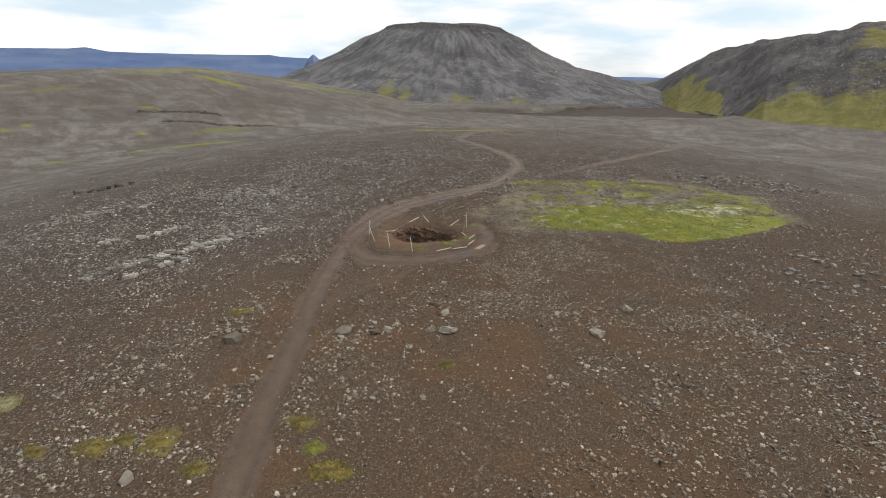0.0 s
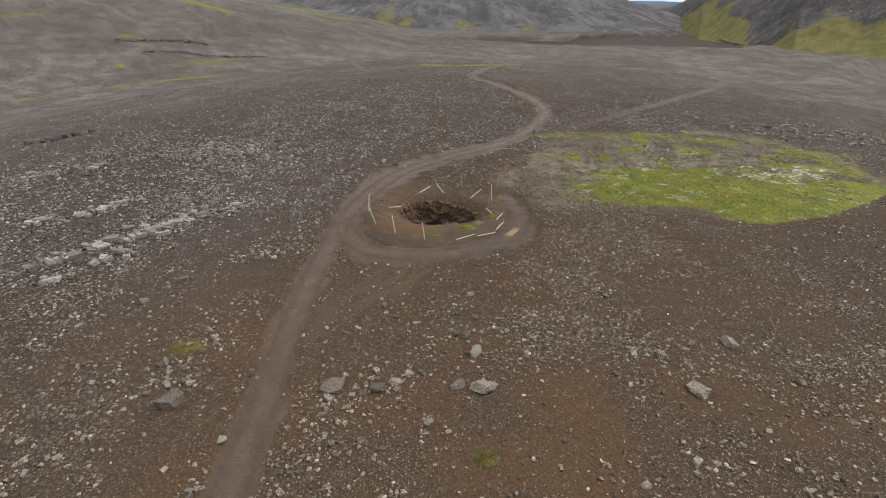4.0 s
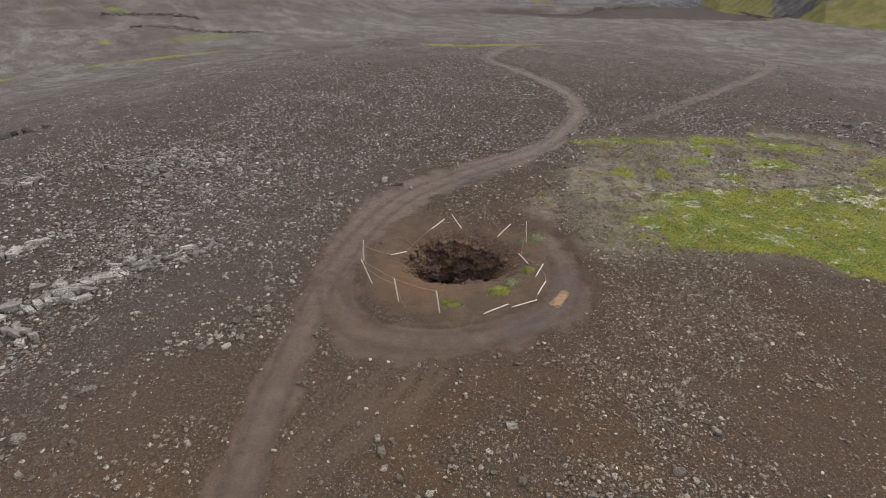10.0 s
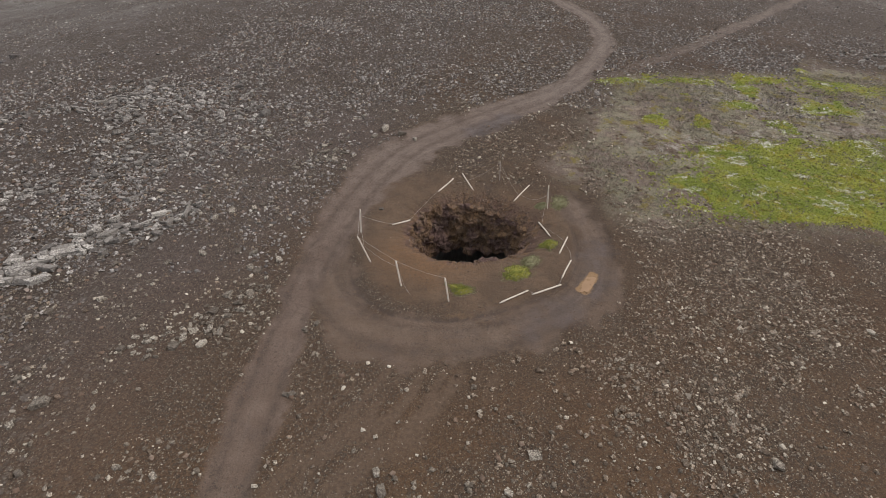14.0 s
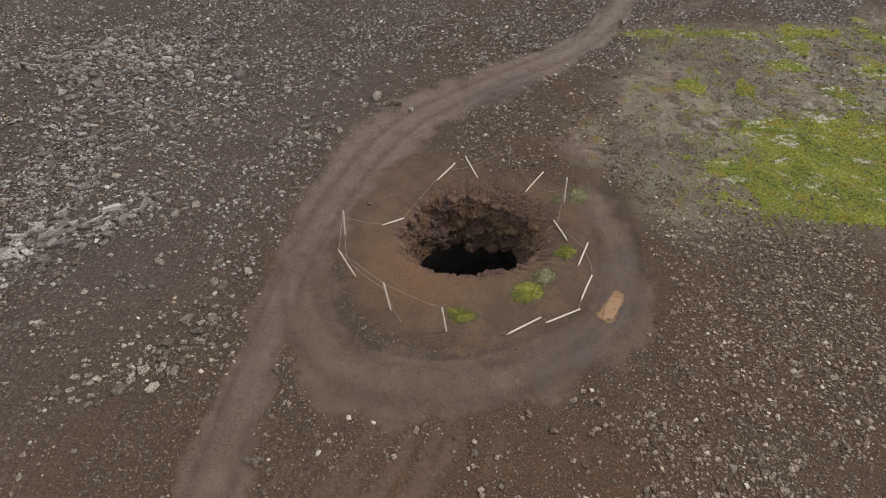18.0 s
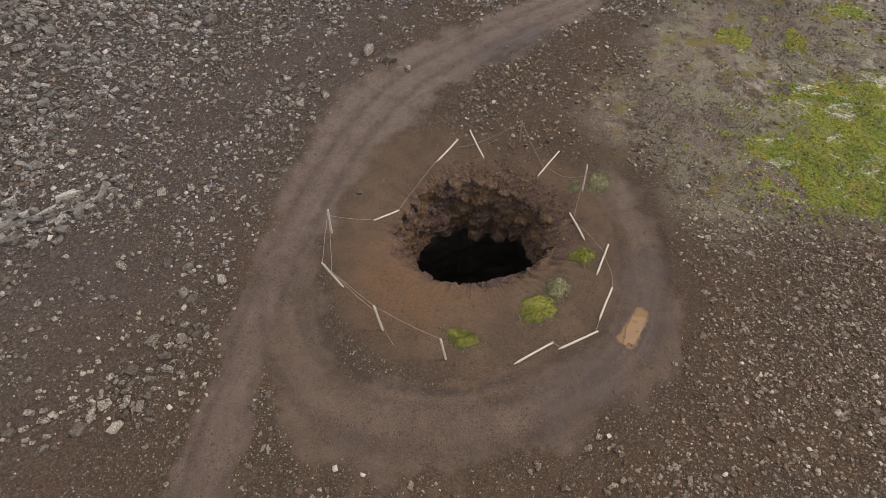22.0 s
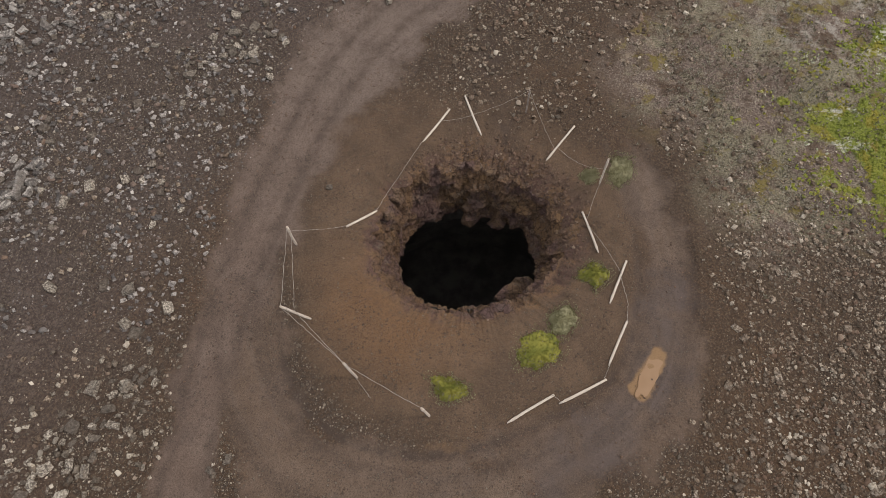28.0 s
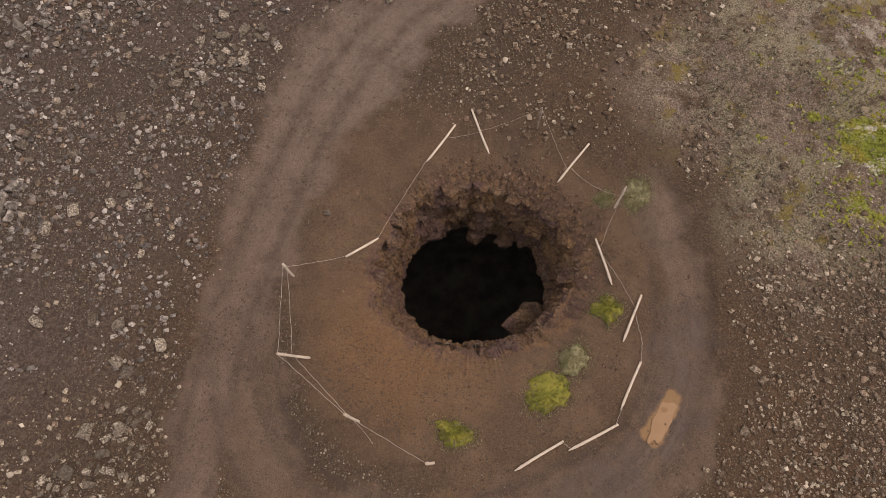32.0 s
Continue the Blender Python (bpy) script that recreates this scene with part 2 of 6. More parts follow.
    tracks = np.maximum.reduce([road, ring, spur, 0.4 * smear])
    lane = np.where(d < d2, d * side, d2 + 20)
    run = np.where(d < d2, along * 240, along2 * 42 + 500)
    return dict(lane=lane, run=run, ring=ringsoft * (1 - road), road=np.maximum.reduce([road, ringsoft, spur]), smear=smear, rut=rut, apron=apron, green=green, sparse=sparse, tracks=tracks)


def bare_patches(x, y):
    """Where hardly a stone lies, 0..1."""
    return np.clip(0.85 * np.exp(-(((x - 15) / 8) ** 2 + ((y - 48) / 3.6) ** 2)) + 0.3 * np.exp(-(((x - 4.5) / 2.5) ** 2 + ((y - 36) / 8) ** 2)) + 0.7 * np.exp(-(((x + 19) / 4.5) ** 2 + ((y - 57) / 3) ** 2)) + 0.5 * np.exp(-(((x + 14) / 3) ** 2 + ((y - 46) / 5) ** 2)), 0, 1)


def ridge(y):
    return np.interp(y, [-400, 0, 37, 57, 68, 93, 128, 160, 260, 400, 700, 3000, 5000], [-6, -1.0, 0, 0.65, 1.0, 2.7, 3.5, 3.6, -2, -9, -6, -25, -38])


def land(x, y):
    """The large form of the ground."""
    x, y = np.asarray(x, float), np.asarray(y, float)
    w = np.where(x < 0, 13.6, 7.0) * np.clip(0.25 + (y - 30) / 90, 0.12, 1)
    near = ridge(y) - w * (np.sqrt(1 + (np.clip(x, -150, 150) / 60) ** 2) - 1)
    r = np.hypot(x, y)
    az = np.degrees(np.arctan2(x, np.maximum(y, 1e-6)))
    az = np.where(y < 0, np.where(x < 0, -90.0, 90.0), az)
    crest = np.interp(az, [-90, -38, -32, -24, -20, -16, -12, -8, -4], [14, 15, 18, 19, 14.5, 9, 2.5, -4, -11])
    rise = sstep(240, 480, r) * sstep(1500, 620, r)
    far = -11 - 24 * sstep(1000, 4800, r) + (crest + 11) * rise + 5 * (fbm(x, y, 120, 3, 91) - 0.5) * sstep(250, 420, r)
    far = far + 6 * sstep(500, 720, r) * sstep(1300, 800, r) * sstep(-12, -4, az) * sstep(16, 8, az)
    far = far - 3.5 * sstep(-6, 3, inside_distance(x, y, WASH) + 8 * (fbm(x, y, 30, 3, 92) - 0.5))
    t = sstep(170, 300, r)
    return near * (1 - t) + far * t


def height(x, y, m=None):
    """The ground with its small forms."""
    x, y = np.asarray(x, float), np.asarray(y, float)
    m = m or masks(x, y)
    z = land(x, y)
    near = sstep(170, 120, np.hypot(x, y - 60))
    soft = 1 - 0.8 * np.clip(m["tracks"] + m["apron"], 0, 1)
    z = z + near * soft * (0.5 * (fbm(x, y, 9.0, 3, 3) - 0.5) + 0.16 * (fbm(x, y, 1.3, 3, 4) - 0.5))
    z = z + 0.035 * (fbm(x, y, 0.45, 2, 14) - 0.5) * near
    z = z - 0.10 * m["tracks"] - 0.05 * m["rut"] + 0.30 * m["green"] * fbm(x, y, 1.1, 3, 8)
    ang = np.arctan2(y - PIT[1], x - PIT[0])
    out = np.hypot(x - PIT[0], y - PIT[1]) - rim_radius(ang)
    east = np.clip(np.cos(ang - 0.55), 0, 1)
    z = z - (0.42 + 0.75 * east) * np.exp(-np.clip(out, 0, 50) / (0.65 + 0.75 * east)) * (out < 20)
    return z


GRID_X, GRID_Y, GRID_D = -80.0, 14.0, 0.2
GRID = height(*np.meshgrid(np.arange(GRID_X, 75, GRID_D), np.arange(GRID_Y, 112, GRID_D)))


def h1(x, y):
    """The ground's height at one place, from a fine grid."""
    if not (GRID_X < x < 74.0 and GRID_Y < y < 111.0):
        return float(land(np.array([float(x)]), np.array([float(y)]))[0])
    u, v = (x - GRID_X) / GRID_D, (y - GRID_Y) / GRID_D
    i, j = int(u), int(v)
    u, v = u - i, v - j
    g = GRID[j:j + 2, i:i + 2]
    return float((g[0, 0] * (1 - u) + g[0, 1] * u) * (1 - v) + (g[1, 0] * (1 - u) + g[1, 1] * u) * v)


# ---- materials ----
def start_material(name, rough=0.9, specular=0.25):
    mat = bpy.data.materials.new(name)
    mat.use_nodes = True
    nt = mat.node_tree
    bsdf = nt.nodes["Principled BSDF"]
    bsdf.inputs["Roughness"].default_value = rough
    bsdf.inputs["Specular IOR Level"].default_value = specular
    return mat, nt, bsdf


class Nodes:
    """Short ways to make shader nodes."""

    def __init__(self, nt):
        self.nt = nt
        self.pos = nt.nodes.new("ShaderNodeNewGeometry")
        self.tex = nt.nodes.new("ShaderNodeTexCoord")

    def link(self, a, b):
        self.nt.links.new(a, b)

    def noise(self, scale, detail=4.0, rough=0.55, vector=None, stretch=None):
        n = self.nt.nodes.new("ShaderNodeTexNoise")
        n.inputs["Scale"].default_value, n.inputs["Detail"].default_value, n.inputs["Roughness"].default_value = scale, detail, rough
        v = vector or self.pos.outputs["Position"]
        if stretch:
            mp = self.nt.nodes.new("ShaderNodeMapping")
            mp.inputs["Scale"].default_value = stretch
            self.link(v, mp.inputs["Vector"])
            v = mp.outputs[0]
        self.link(v, n.inputs["Vector"])
        return n.outputs[0]

    def cells(self, scale, feature="F1", out="Distance", vector=None):
        n = self.nt.nodes.new("ShaderNodeTexVoronoi")
        n.feature = feature
        n.inputs["Scale"].default_value = scale
        self.link(vector or self.pos.outputs["Position"], n.inputs["Vector"])
        return n.outputs[out]

    def wobble(self, scale):
        """A small random offset for bending cells out of their round form."""
        n = self.nt.nodes.new("ShaderNodeTexNoise")
        n.inputs["Scale"].default_value, n.inputs["Detail"].default_value = scale, 2.0
        self.link(self.pos.outputs["Position"], n.inputs["Vector"])
        return n.outputs["Color"]

    def ramp(self, value, lo, hi, a=0.0, b=1.0):
        n = self.nt.nodes.new("ShaderNodeMapRange")
        n.interpolation_type = "SMOOTHSTEP"
        for key, v in (("From Min", lo), ("From Max", hi), ("To Min", a), ("To Max", b)):
            n.inputs[key].default_value = v
        self.link(value, n.inputs["Value"])
        return n.outputs[0]

    def mix(self, fac, a, b, blend="MIX"):
        n = self.nt.nodes.new("ShaderNodeMix")
        n.data_type, n.blend_type = "RGBA", blend
        for k, v in ((0, fac), (6, a), (7, b)):
            if isinstance(v, (int, float)):
                n.inputs[k].default_value = v
            elif isinstance(v, tuple):
                n.inputs[k].default_value = (*v, 1)
            else:
                self.link(v, n.inputs[k])
        return n.outputs[2]

    def math(self, op, a, b):
        n = self.nt.nodes.new("ShaderNodeMath")
        n.operation = op
        for k, v in ((0, a), (1, b)):
            if isinstance(v, (int, float)):
                n.inputs[k].default_value = v
            else:
                self.link(v, n.inputs[k])
        return n.outputs[0]

    def attr(self, name):
        n = self.nt.nodes.new("ShaderNodeAttribute")
        n.attribute_name = name
        return n.outputs["Fac"]

    def bump(self, value, strength, distance, bsdf, below=None):
        n = self.nt.nodes.new("ShaderNodeBump")
        n.inputs["Strength"].default_value, n.inputs["Distance"].default_value = strength, distance
        self.link(value, n.inputs["Height"])
        if below:
            self.link(below, n.inputs["Normal"])
        self.link(n.outputs[0], bsdf.inputs["Normal"])
        return n.outputs[0]


def moss_colour(k, fleck):
    """Short green moss with yellow and rusty clumps."""
    moss = k.mix(k.ramp(k.noise(0.3, 4), 0.4, 0.62), (0.170, 0.205, 0.034), (0.250, 0.262, 0.042))
    moss = k.mix(k.ramp(k.noise(1.1, 5, 0.6), 0.52, 0.60, 0, 0.85), moss, (0.250, 0.215, 0.034))
    moss = k.mix(k.ramp(k.noise(0.9, 5, 0.65, stretch=(1.1, 0.9, 1.0)), 0.60, 0.67, 0, 0.7), moss, (0.185, 0.120, 0.026))
    moss = k.mix(k.ramp(fleck, 0.51, 0.58, 0, 0.6), moss, (0.050, 0.058, 0.018))
    return k.mix(k.ramp(fleck, 0.47, 0.40, 0, 0.5), moss, (0.290, 0.300, 0.120))


def ground_material():
    mat, nt, bsdf = start_material("volcanic_soil", 0.95, 0.12)
    k = Nodes(nt)
    big, mid, fine, grain = k.noise(0.09, 3), k.noise(0.7, 4), k.noise(7.0, 4, 0.6), k.noise(38.0, 3, 0.7)
    soil = k.mix(k.ramp(big, 0.35, 0.65), (0.084, 0.050, 0.029), (0.088, 0.061, 0.041))
    soil = k.mix(k.ramp(mid, 0.4, 0.75), soil, (0.112, 0.066, 0.037))
    soil = k.mix(k.ramp(fine, 0.45, 0.8), soil, (0.117, 0.081, 0.052))
    soil = k.mix(k.ramp(k.noise(2.2, 3), 0.5, 0.72, 0, 0.5), soil, (0.056, 0.041, 0.029))
    soil = k.mix(k.math("MULTIPLY", k.attr("grey"), 0.85), soil, k.mix(k.ramp(fine, 0.35, 0.65), (0.062, 0.050, 0.046), (0.138, 0.114, 0.104)))
    peck = k.noise(13.0, 5, 0.8)
    soil = k.mix(k.ramp(peck, 0.51, 0.57, 0, 0.75), soil, (0.038, 0.027, 0.020))
    soil = k.mix(k.ramp(peck, 0.45, 0.39, 0, 0.6), soil, (0.190, 0.132, 0.082))
    soil = k.mix(k.math("MULTIPLY", k.attr("warm"), 0.75), soil, k.mix(k.ramp(fine, 0.35, 0.7), (0.090, 0.050, 0.026), (0.160, 0.093, 0.046)))
    # distant ground, paler and greyer: haze painted into its colour
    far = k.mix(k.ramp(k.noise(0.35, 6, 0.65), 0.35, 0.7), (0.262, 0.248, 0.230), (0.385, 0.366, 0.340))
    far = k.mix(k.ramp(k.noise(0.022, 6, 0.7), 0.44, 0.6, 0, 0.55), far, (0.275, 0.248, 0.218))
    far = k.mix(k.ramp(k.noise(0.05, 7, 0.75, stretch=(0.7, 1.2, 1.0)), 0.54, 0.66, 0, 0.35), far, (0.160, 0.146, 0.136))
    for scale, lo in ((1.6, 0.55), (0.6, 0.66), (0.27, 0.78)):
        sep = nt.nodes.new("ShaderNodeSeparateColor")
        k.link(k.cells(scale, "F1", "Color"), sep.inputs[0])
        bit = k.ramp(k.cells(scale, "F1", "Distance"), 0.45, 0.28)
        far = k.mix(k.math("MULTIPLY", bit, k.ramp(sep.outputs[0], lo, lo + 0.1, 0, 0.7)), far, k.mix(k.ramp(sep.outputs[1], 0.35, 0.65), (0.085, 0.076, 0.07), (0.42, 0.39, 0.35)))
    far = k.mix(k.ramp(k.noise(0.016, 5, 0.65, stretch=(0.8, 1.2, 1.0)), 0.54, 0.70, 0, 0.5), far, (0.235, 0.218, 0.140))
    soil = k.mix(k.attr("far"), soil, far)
    # gravel and stones lying in the soil, several sizes, contact shade painted round each
    soil = k.mix(k.ramp(k.attr("stony"), 0.55, 1.0, 0, 0.3), soil, k.mix(k.ramp(fine, 0.4, 0.65), (0.050, 0.036, 0.026), (0.118, 0.086, 0.060)))
    body = 0.0

    def strew(soil, body, layers):
        for scale, lo, amount, where, pale in layers:
            bent = k.mix(0.45 / scale, k.pos.outputs["Position"], k.wobble(scale * 1.7), "ADD")
            sep = nt.nodes.new("ShaderNodeSeparateColor")
            k.link(k.cells(scale, "F1", "Color", bent), sep.inputs[0])
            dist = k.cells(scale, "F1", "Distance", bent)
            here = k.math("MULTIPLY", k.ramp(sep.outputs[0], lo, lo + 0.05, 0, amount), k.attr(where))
            # dark ring in the soil colour, painted as shade at the stone's edge
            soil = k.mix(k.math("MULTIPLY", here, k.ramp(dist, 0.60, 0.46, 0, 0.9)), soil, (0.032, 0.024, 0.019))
            bit = k.math("MULTIPLY", here, k.ramp(dist, 0.42, 0.34))
            tone = k.ramp(sep.outputs[1], 0.1, 1.0)
            light = (pale, pale * 0.93, pale * 0.84) if where == "mid" else (pale, pale * 0.865, pale * 0.665)
            soil = k.mix(bit, soil, k.mix(k.math("MULTIPLY", tone, tone), (0.100, 0.078, 0.058), light))
            body = k.math("ADD", body, bit)
        return soil, body

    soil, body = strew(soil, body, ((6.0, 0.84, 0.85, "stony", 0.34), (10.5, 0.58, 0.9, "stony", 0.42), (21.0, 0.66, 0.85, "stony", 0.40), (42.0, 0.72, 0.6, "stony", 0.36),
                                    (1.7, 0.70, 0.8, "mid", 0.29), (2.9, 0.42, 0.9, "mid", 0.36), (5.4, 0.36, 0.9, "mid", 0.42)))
    soil = k.mix(k.math("MULTIPLY", k.attr("wash"), 0.92), soil, k.mix(k.noise(0.1, 5), (0.050, 0.040, 0.035), (0.095, 0.072, 0.058)))
    # worn tracks
    comb = nt.nodes.new("ShaderNodeCombineXYZ")
    k.link(k.attr("lane"), comb.inputs[0])
    k.link(k.attr("run"), comb.inputs[1])
    tread = k.noise(2.6, 4, 0.6, vector=comb.outputs[0], stretch=(1.0, 0.06, 1.0))
    dust = k.mix(k.ramp(k.noise(0.8, 5), 0.35, 0.7), (0.156, 0.112, 0.087), (0.196, 0.144, 0.114))
    dust = k.mix(k.math("MULTIPLY", k.attr("ring"), 0.85), dust, k.mix(k.ramp(k.noise(0.8, 5), 0.35, 0.7), (0.132, 0.092, 0.062), (0.186, 0.132, 0.091)))
    dust = k.mix(k.math("MULTIPLY", k.attr("warm"), 0.8), dust, k.mix(k.ramp(k.noise(0.8, 5), 0.35, 0.7), (0.125, 0.086, 0.058), (0.165, 0.116, 0.082)))
    dust = k.mix(k.attr("pale"), dust, (0.240, 0.200, 0.170))
    dust = k.mix(k.ramp(tread, 0.50, 0.68, 0, 0.35), dust, (0.100, 0.074, 0.060))
    dust = k.mix(k.ramp(tread, 0.46, 0.34, 0, 0.3), dust, (0.182, 0.143, 0.114))
    dust = k.mix(k.ramp(k.noise(0.9, 7, 0.75), 0.50, 0.64, 0, 0.6), dust, (0.112, 0.084, 0.070))
    dust = k.mix(k.ramp(fine, 0.5, 0.75, 0, 0.35), dust, (0.105, 0.082, 0.068))
    soil = k.mix(k.ramp(k.math("ADD", k.attr("road"), k.math("MULTIPLY", k.math("SUBTRACT", k.noise(1.9, 6, 0.7), 0.5), 1.3)), 0.15, 0.9), soil, dust)
    soil = k.mix(k.math("MULTIPLY", k.attr("smear"), 0.75), soil, k.mix(k.ramp(fine, 0.35, 0.7), (0.108, 0.075, 0.052), (0.150, 0.105, 0.073)))
    ochre = k.mix(k.ramp(k.noise(0.9, 5), 0.35, 0.7), (0.110, 0.074, 0.048), (0.168, 0.112, 0.071))
    ochre = k.mix(k.math("MULTIPLY", k.attr("rust"), 0.75), ochre, (0.205, 0.112, 0.053))
    soil = k.mix(k.math("MULTIPLY", k.attr("apron"), k.ramp(mid, 0.1, 0.6, 0.45, 0.95)), soil, ochre)
    soil = k.mix(k.math("MULTIPLY", k.attr("rut"), k.ramp(k.noise(2.0, 5, 0.7), 0.35, 0.62, 0.2, 0.7)), soil, (0.074, 0.055, 0.044))
    crumb = k.attr("crumb")
    crust = k.noise(6.0, 7, 0.75)
    earth = k.mix(k.ramp(k.noise(1.2, 5, 0.65), 0.42, 0.6), (0.128, 0.076, 0.060), (0.195, 0.118, 0.063))
    earth = k.mix(k.ramp(crust, 0.48, 0.36, 0, 0.75), earth, (0.045, 0.029, 0.023))
    earth = k.mix(k.ramp(crust, 0.54, 0.68, 0, 0.6), earth, (0.245, 0.165, 0.108))
    soil = k.mix(k.ramp(k.math("ADD", crumb, k.math("MULTIPLY", k.math("SUBTRACT", k.noise(2.4, 5, 0.7), 0.5), 0.9)), 0.25, 0.7), soil, earth)
    # crumbs and grit in the bare dirt
    bare = k.ramp(k.math("ADD", k.attr("apron"), k.attr("road")), 0.2, 0.8)
    grit = k.noise(24.0, 6, 0.8)
    soil = k.mix(k.math("MULTIPLY", bare, k.ramp(grit, 0.51, 0.60, 0, 0.7)), soil, (0.058, 0.041, 0.030))
    soil = k.mix(k.math("MULTIPLY", bare, k.ramp(grit, 0.46, 0.37, 0, 0.55)), soil, (0.225, 0.172, 0.130))
    soil = k.mix(k.math("MULTIPLY", bare, k.ramp(k.noise(3.2, 6, 0.75), 0.5, 0.68, 0, 0.4)), soil, (0.085, 0.060, 0.045))
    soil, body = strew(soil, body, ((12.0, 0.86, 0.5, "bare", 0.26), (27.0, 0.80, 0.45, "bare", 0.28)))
    damp = k.attr("damp")
    soil = k.mix(k.math("MULTIPLY", damp, 0.75), soil, k.mix(k.ramp(tread, 0.4, 0.6), (0.066, 0.052, 0.047), (0.112, 0.090, 0.082)))
    soil = k.mix(k.ramp(k.math("ADD", k.attr("silt"), k.math("MULTIPLY", k.math("SUBTRACT", k.noise(3.5, 5, 0.7), 0.5), 0.5)), 0.25, 0.75), soil, (0.275, 0.172, 0.090))
    # thin dry grass, gravel and moss
    blot, fleck = k.noise(0.42, 6, 0.65), k.noise(15.0, 4, 0.8)
    dry = k.mix(k.ramp(blot, 0.44, 0.56), (0.172, 0.130, 0.106), (0.212, 0.195, 0.128))
    dry = k.mix(k.ramp(k.noise(1.5, 6, 0.7), 0.54, 0.64, 0, 0.8), dry, (0.325, 0.262, 0.185))
    dry = k.mix(k.ramp(fleck, 0.51, 0.57, 0, 0.7), dry, (0.070, 0.055, 0.042))
    dry = k.mix(k.ramp(fleck, 0.47, 0.41, 0, 0.7), dry, (0.370, 0.330, 0.262))
    dry = k.mix(k.math("MULTIPLY", k.attr("hoar"), k.ramp(k.noise(1.3, 8, 0.8), 0.50, 0.58, 0, 0.6)), dry, (0.44, 0.42, 0.36))
    soil = k.mix(k.math("MULTIPLY", k.attr("sparse"), k.ramp(k.noise(1.1, 7, 0.75), 0.36, 0.52, 0.05, 0.95)), soil, dry)
    clump = k.ramp(k.noise(0.62, 6, 0.7), 0.54, 0.62)
    moss = moss_colour(k, fleck)
    moss = k.mix(k.ramp(k.math("ADD", k.noise(0.6, 8, 0.8, stretch=(1.0, 1.6, 1.0)), k.math("MULTIPLY", k.attr("hoar"), 0.10)), 0.57, 0.65, 0, 0.95), moss, (0.56, 0.55, 0.47))
    soil = k.mix(k.math("MULTIPLY", k.math("MULTIPLY", k.attr("sparse"), clump), 0.75), soil, k.mix(fleck, (0.135, 0.105, 0.022), (0.235, 0.190, 0.045)))
    soil = k.mix(k.ramp(k.math("ADD", k.attr("green"), k.math("MULTIPLY", k.math("SUBTRACT", k.noise(2.6, 6, 0.75), 0.5), 1.6)), 0.3, 0.65), soil, moss)
    soil = k.mix(k.ramp(grain, 0.3, 0.7, 0.0, 0.22), soil, (0.04, 0.032, 0.027))
    k.link(soil, bsdf.inputs["Base Color"])
    b = k.bump(grain, 0.5, 0.03, bsdf)
    k.bump(k.math("ADD", fine, k.math("MULTIPLY", body, 0.4)), 0.7, 0.07, bsdf, b)
    k.link(k.ramp(damp, 0, 1, 0.95, 0.55), bsdf.inputs["Roughness"])
    return mat


def rock_material(name, dark, light, lichen=(0.42, 0.40, 0.34), lichen_amount=0.5, island=True, scale=9.0):
    mat, nt, bsdf = start_material(name, 0.92, 0.2)
    k = Nodes(nt)
    if island:
        rnd = k.pos.outputs["Random Per Island"]
    else:
        info = nt.nodes.new("ShaderNodeObjectInfo")
        rnd = info.outputs["Random"]
    col = k.mix(k.math("POWER", rnd, 1.5), dark, light)
    col = k.mix(k.ramp(k.noise(scale, 5, 0.65), 0.38, 0.62, 0.0, 0.85), col, tuple(0.45 * c for c in dark))
    spots = k.ramp(k.noise(scale * 1.7, 6, 0.75), 0.48, 0.58, 0.0, 1.0)
    col = k.mix(k.math("MULTIPLY", spots, k.ramp(rnd, 0.25, 0.9, 0.15 * lichen_amount, lichen_amount)), col, lichen)
    fleck = k.ramp(k.noise(scale * 6, 3, 0.8), 0.52, 0.6)
    col = k.mix(k.math("MULTIPLY", fleck, 0.6 * lichen_amount), col, tuple(0.35 * c for c in dark))
    col = k.mix(k.ramp(k.math("FRACT", k.math("MULTIPLY", rnd, 13.7), 0.0), 1.0 - 0.12 * lichen_amount, 1.0, 0, 0.85 if island else 0.3), col, lichen)
    if island:
        brown = k.ramp(k.math("FRACT", k.math("MULTIPLY", rnd, 7.31), 0.0), 0.8, 0.95, 0, 0.7)
        col = k.mix(brown, col, (0.155, 0.098, 0.068))
    k.link(col, bsdf.inputs["Base Color"])
    k.bump(k.noise(scale * 3, 5, 0.7), 0.7, 0.03, bsdf)
    return mat


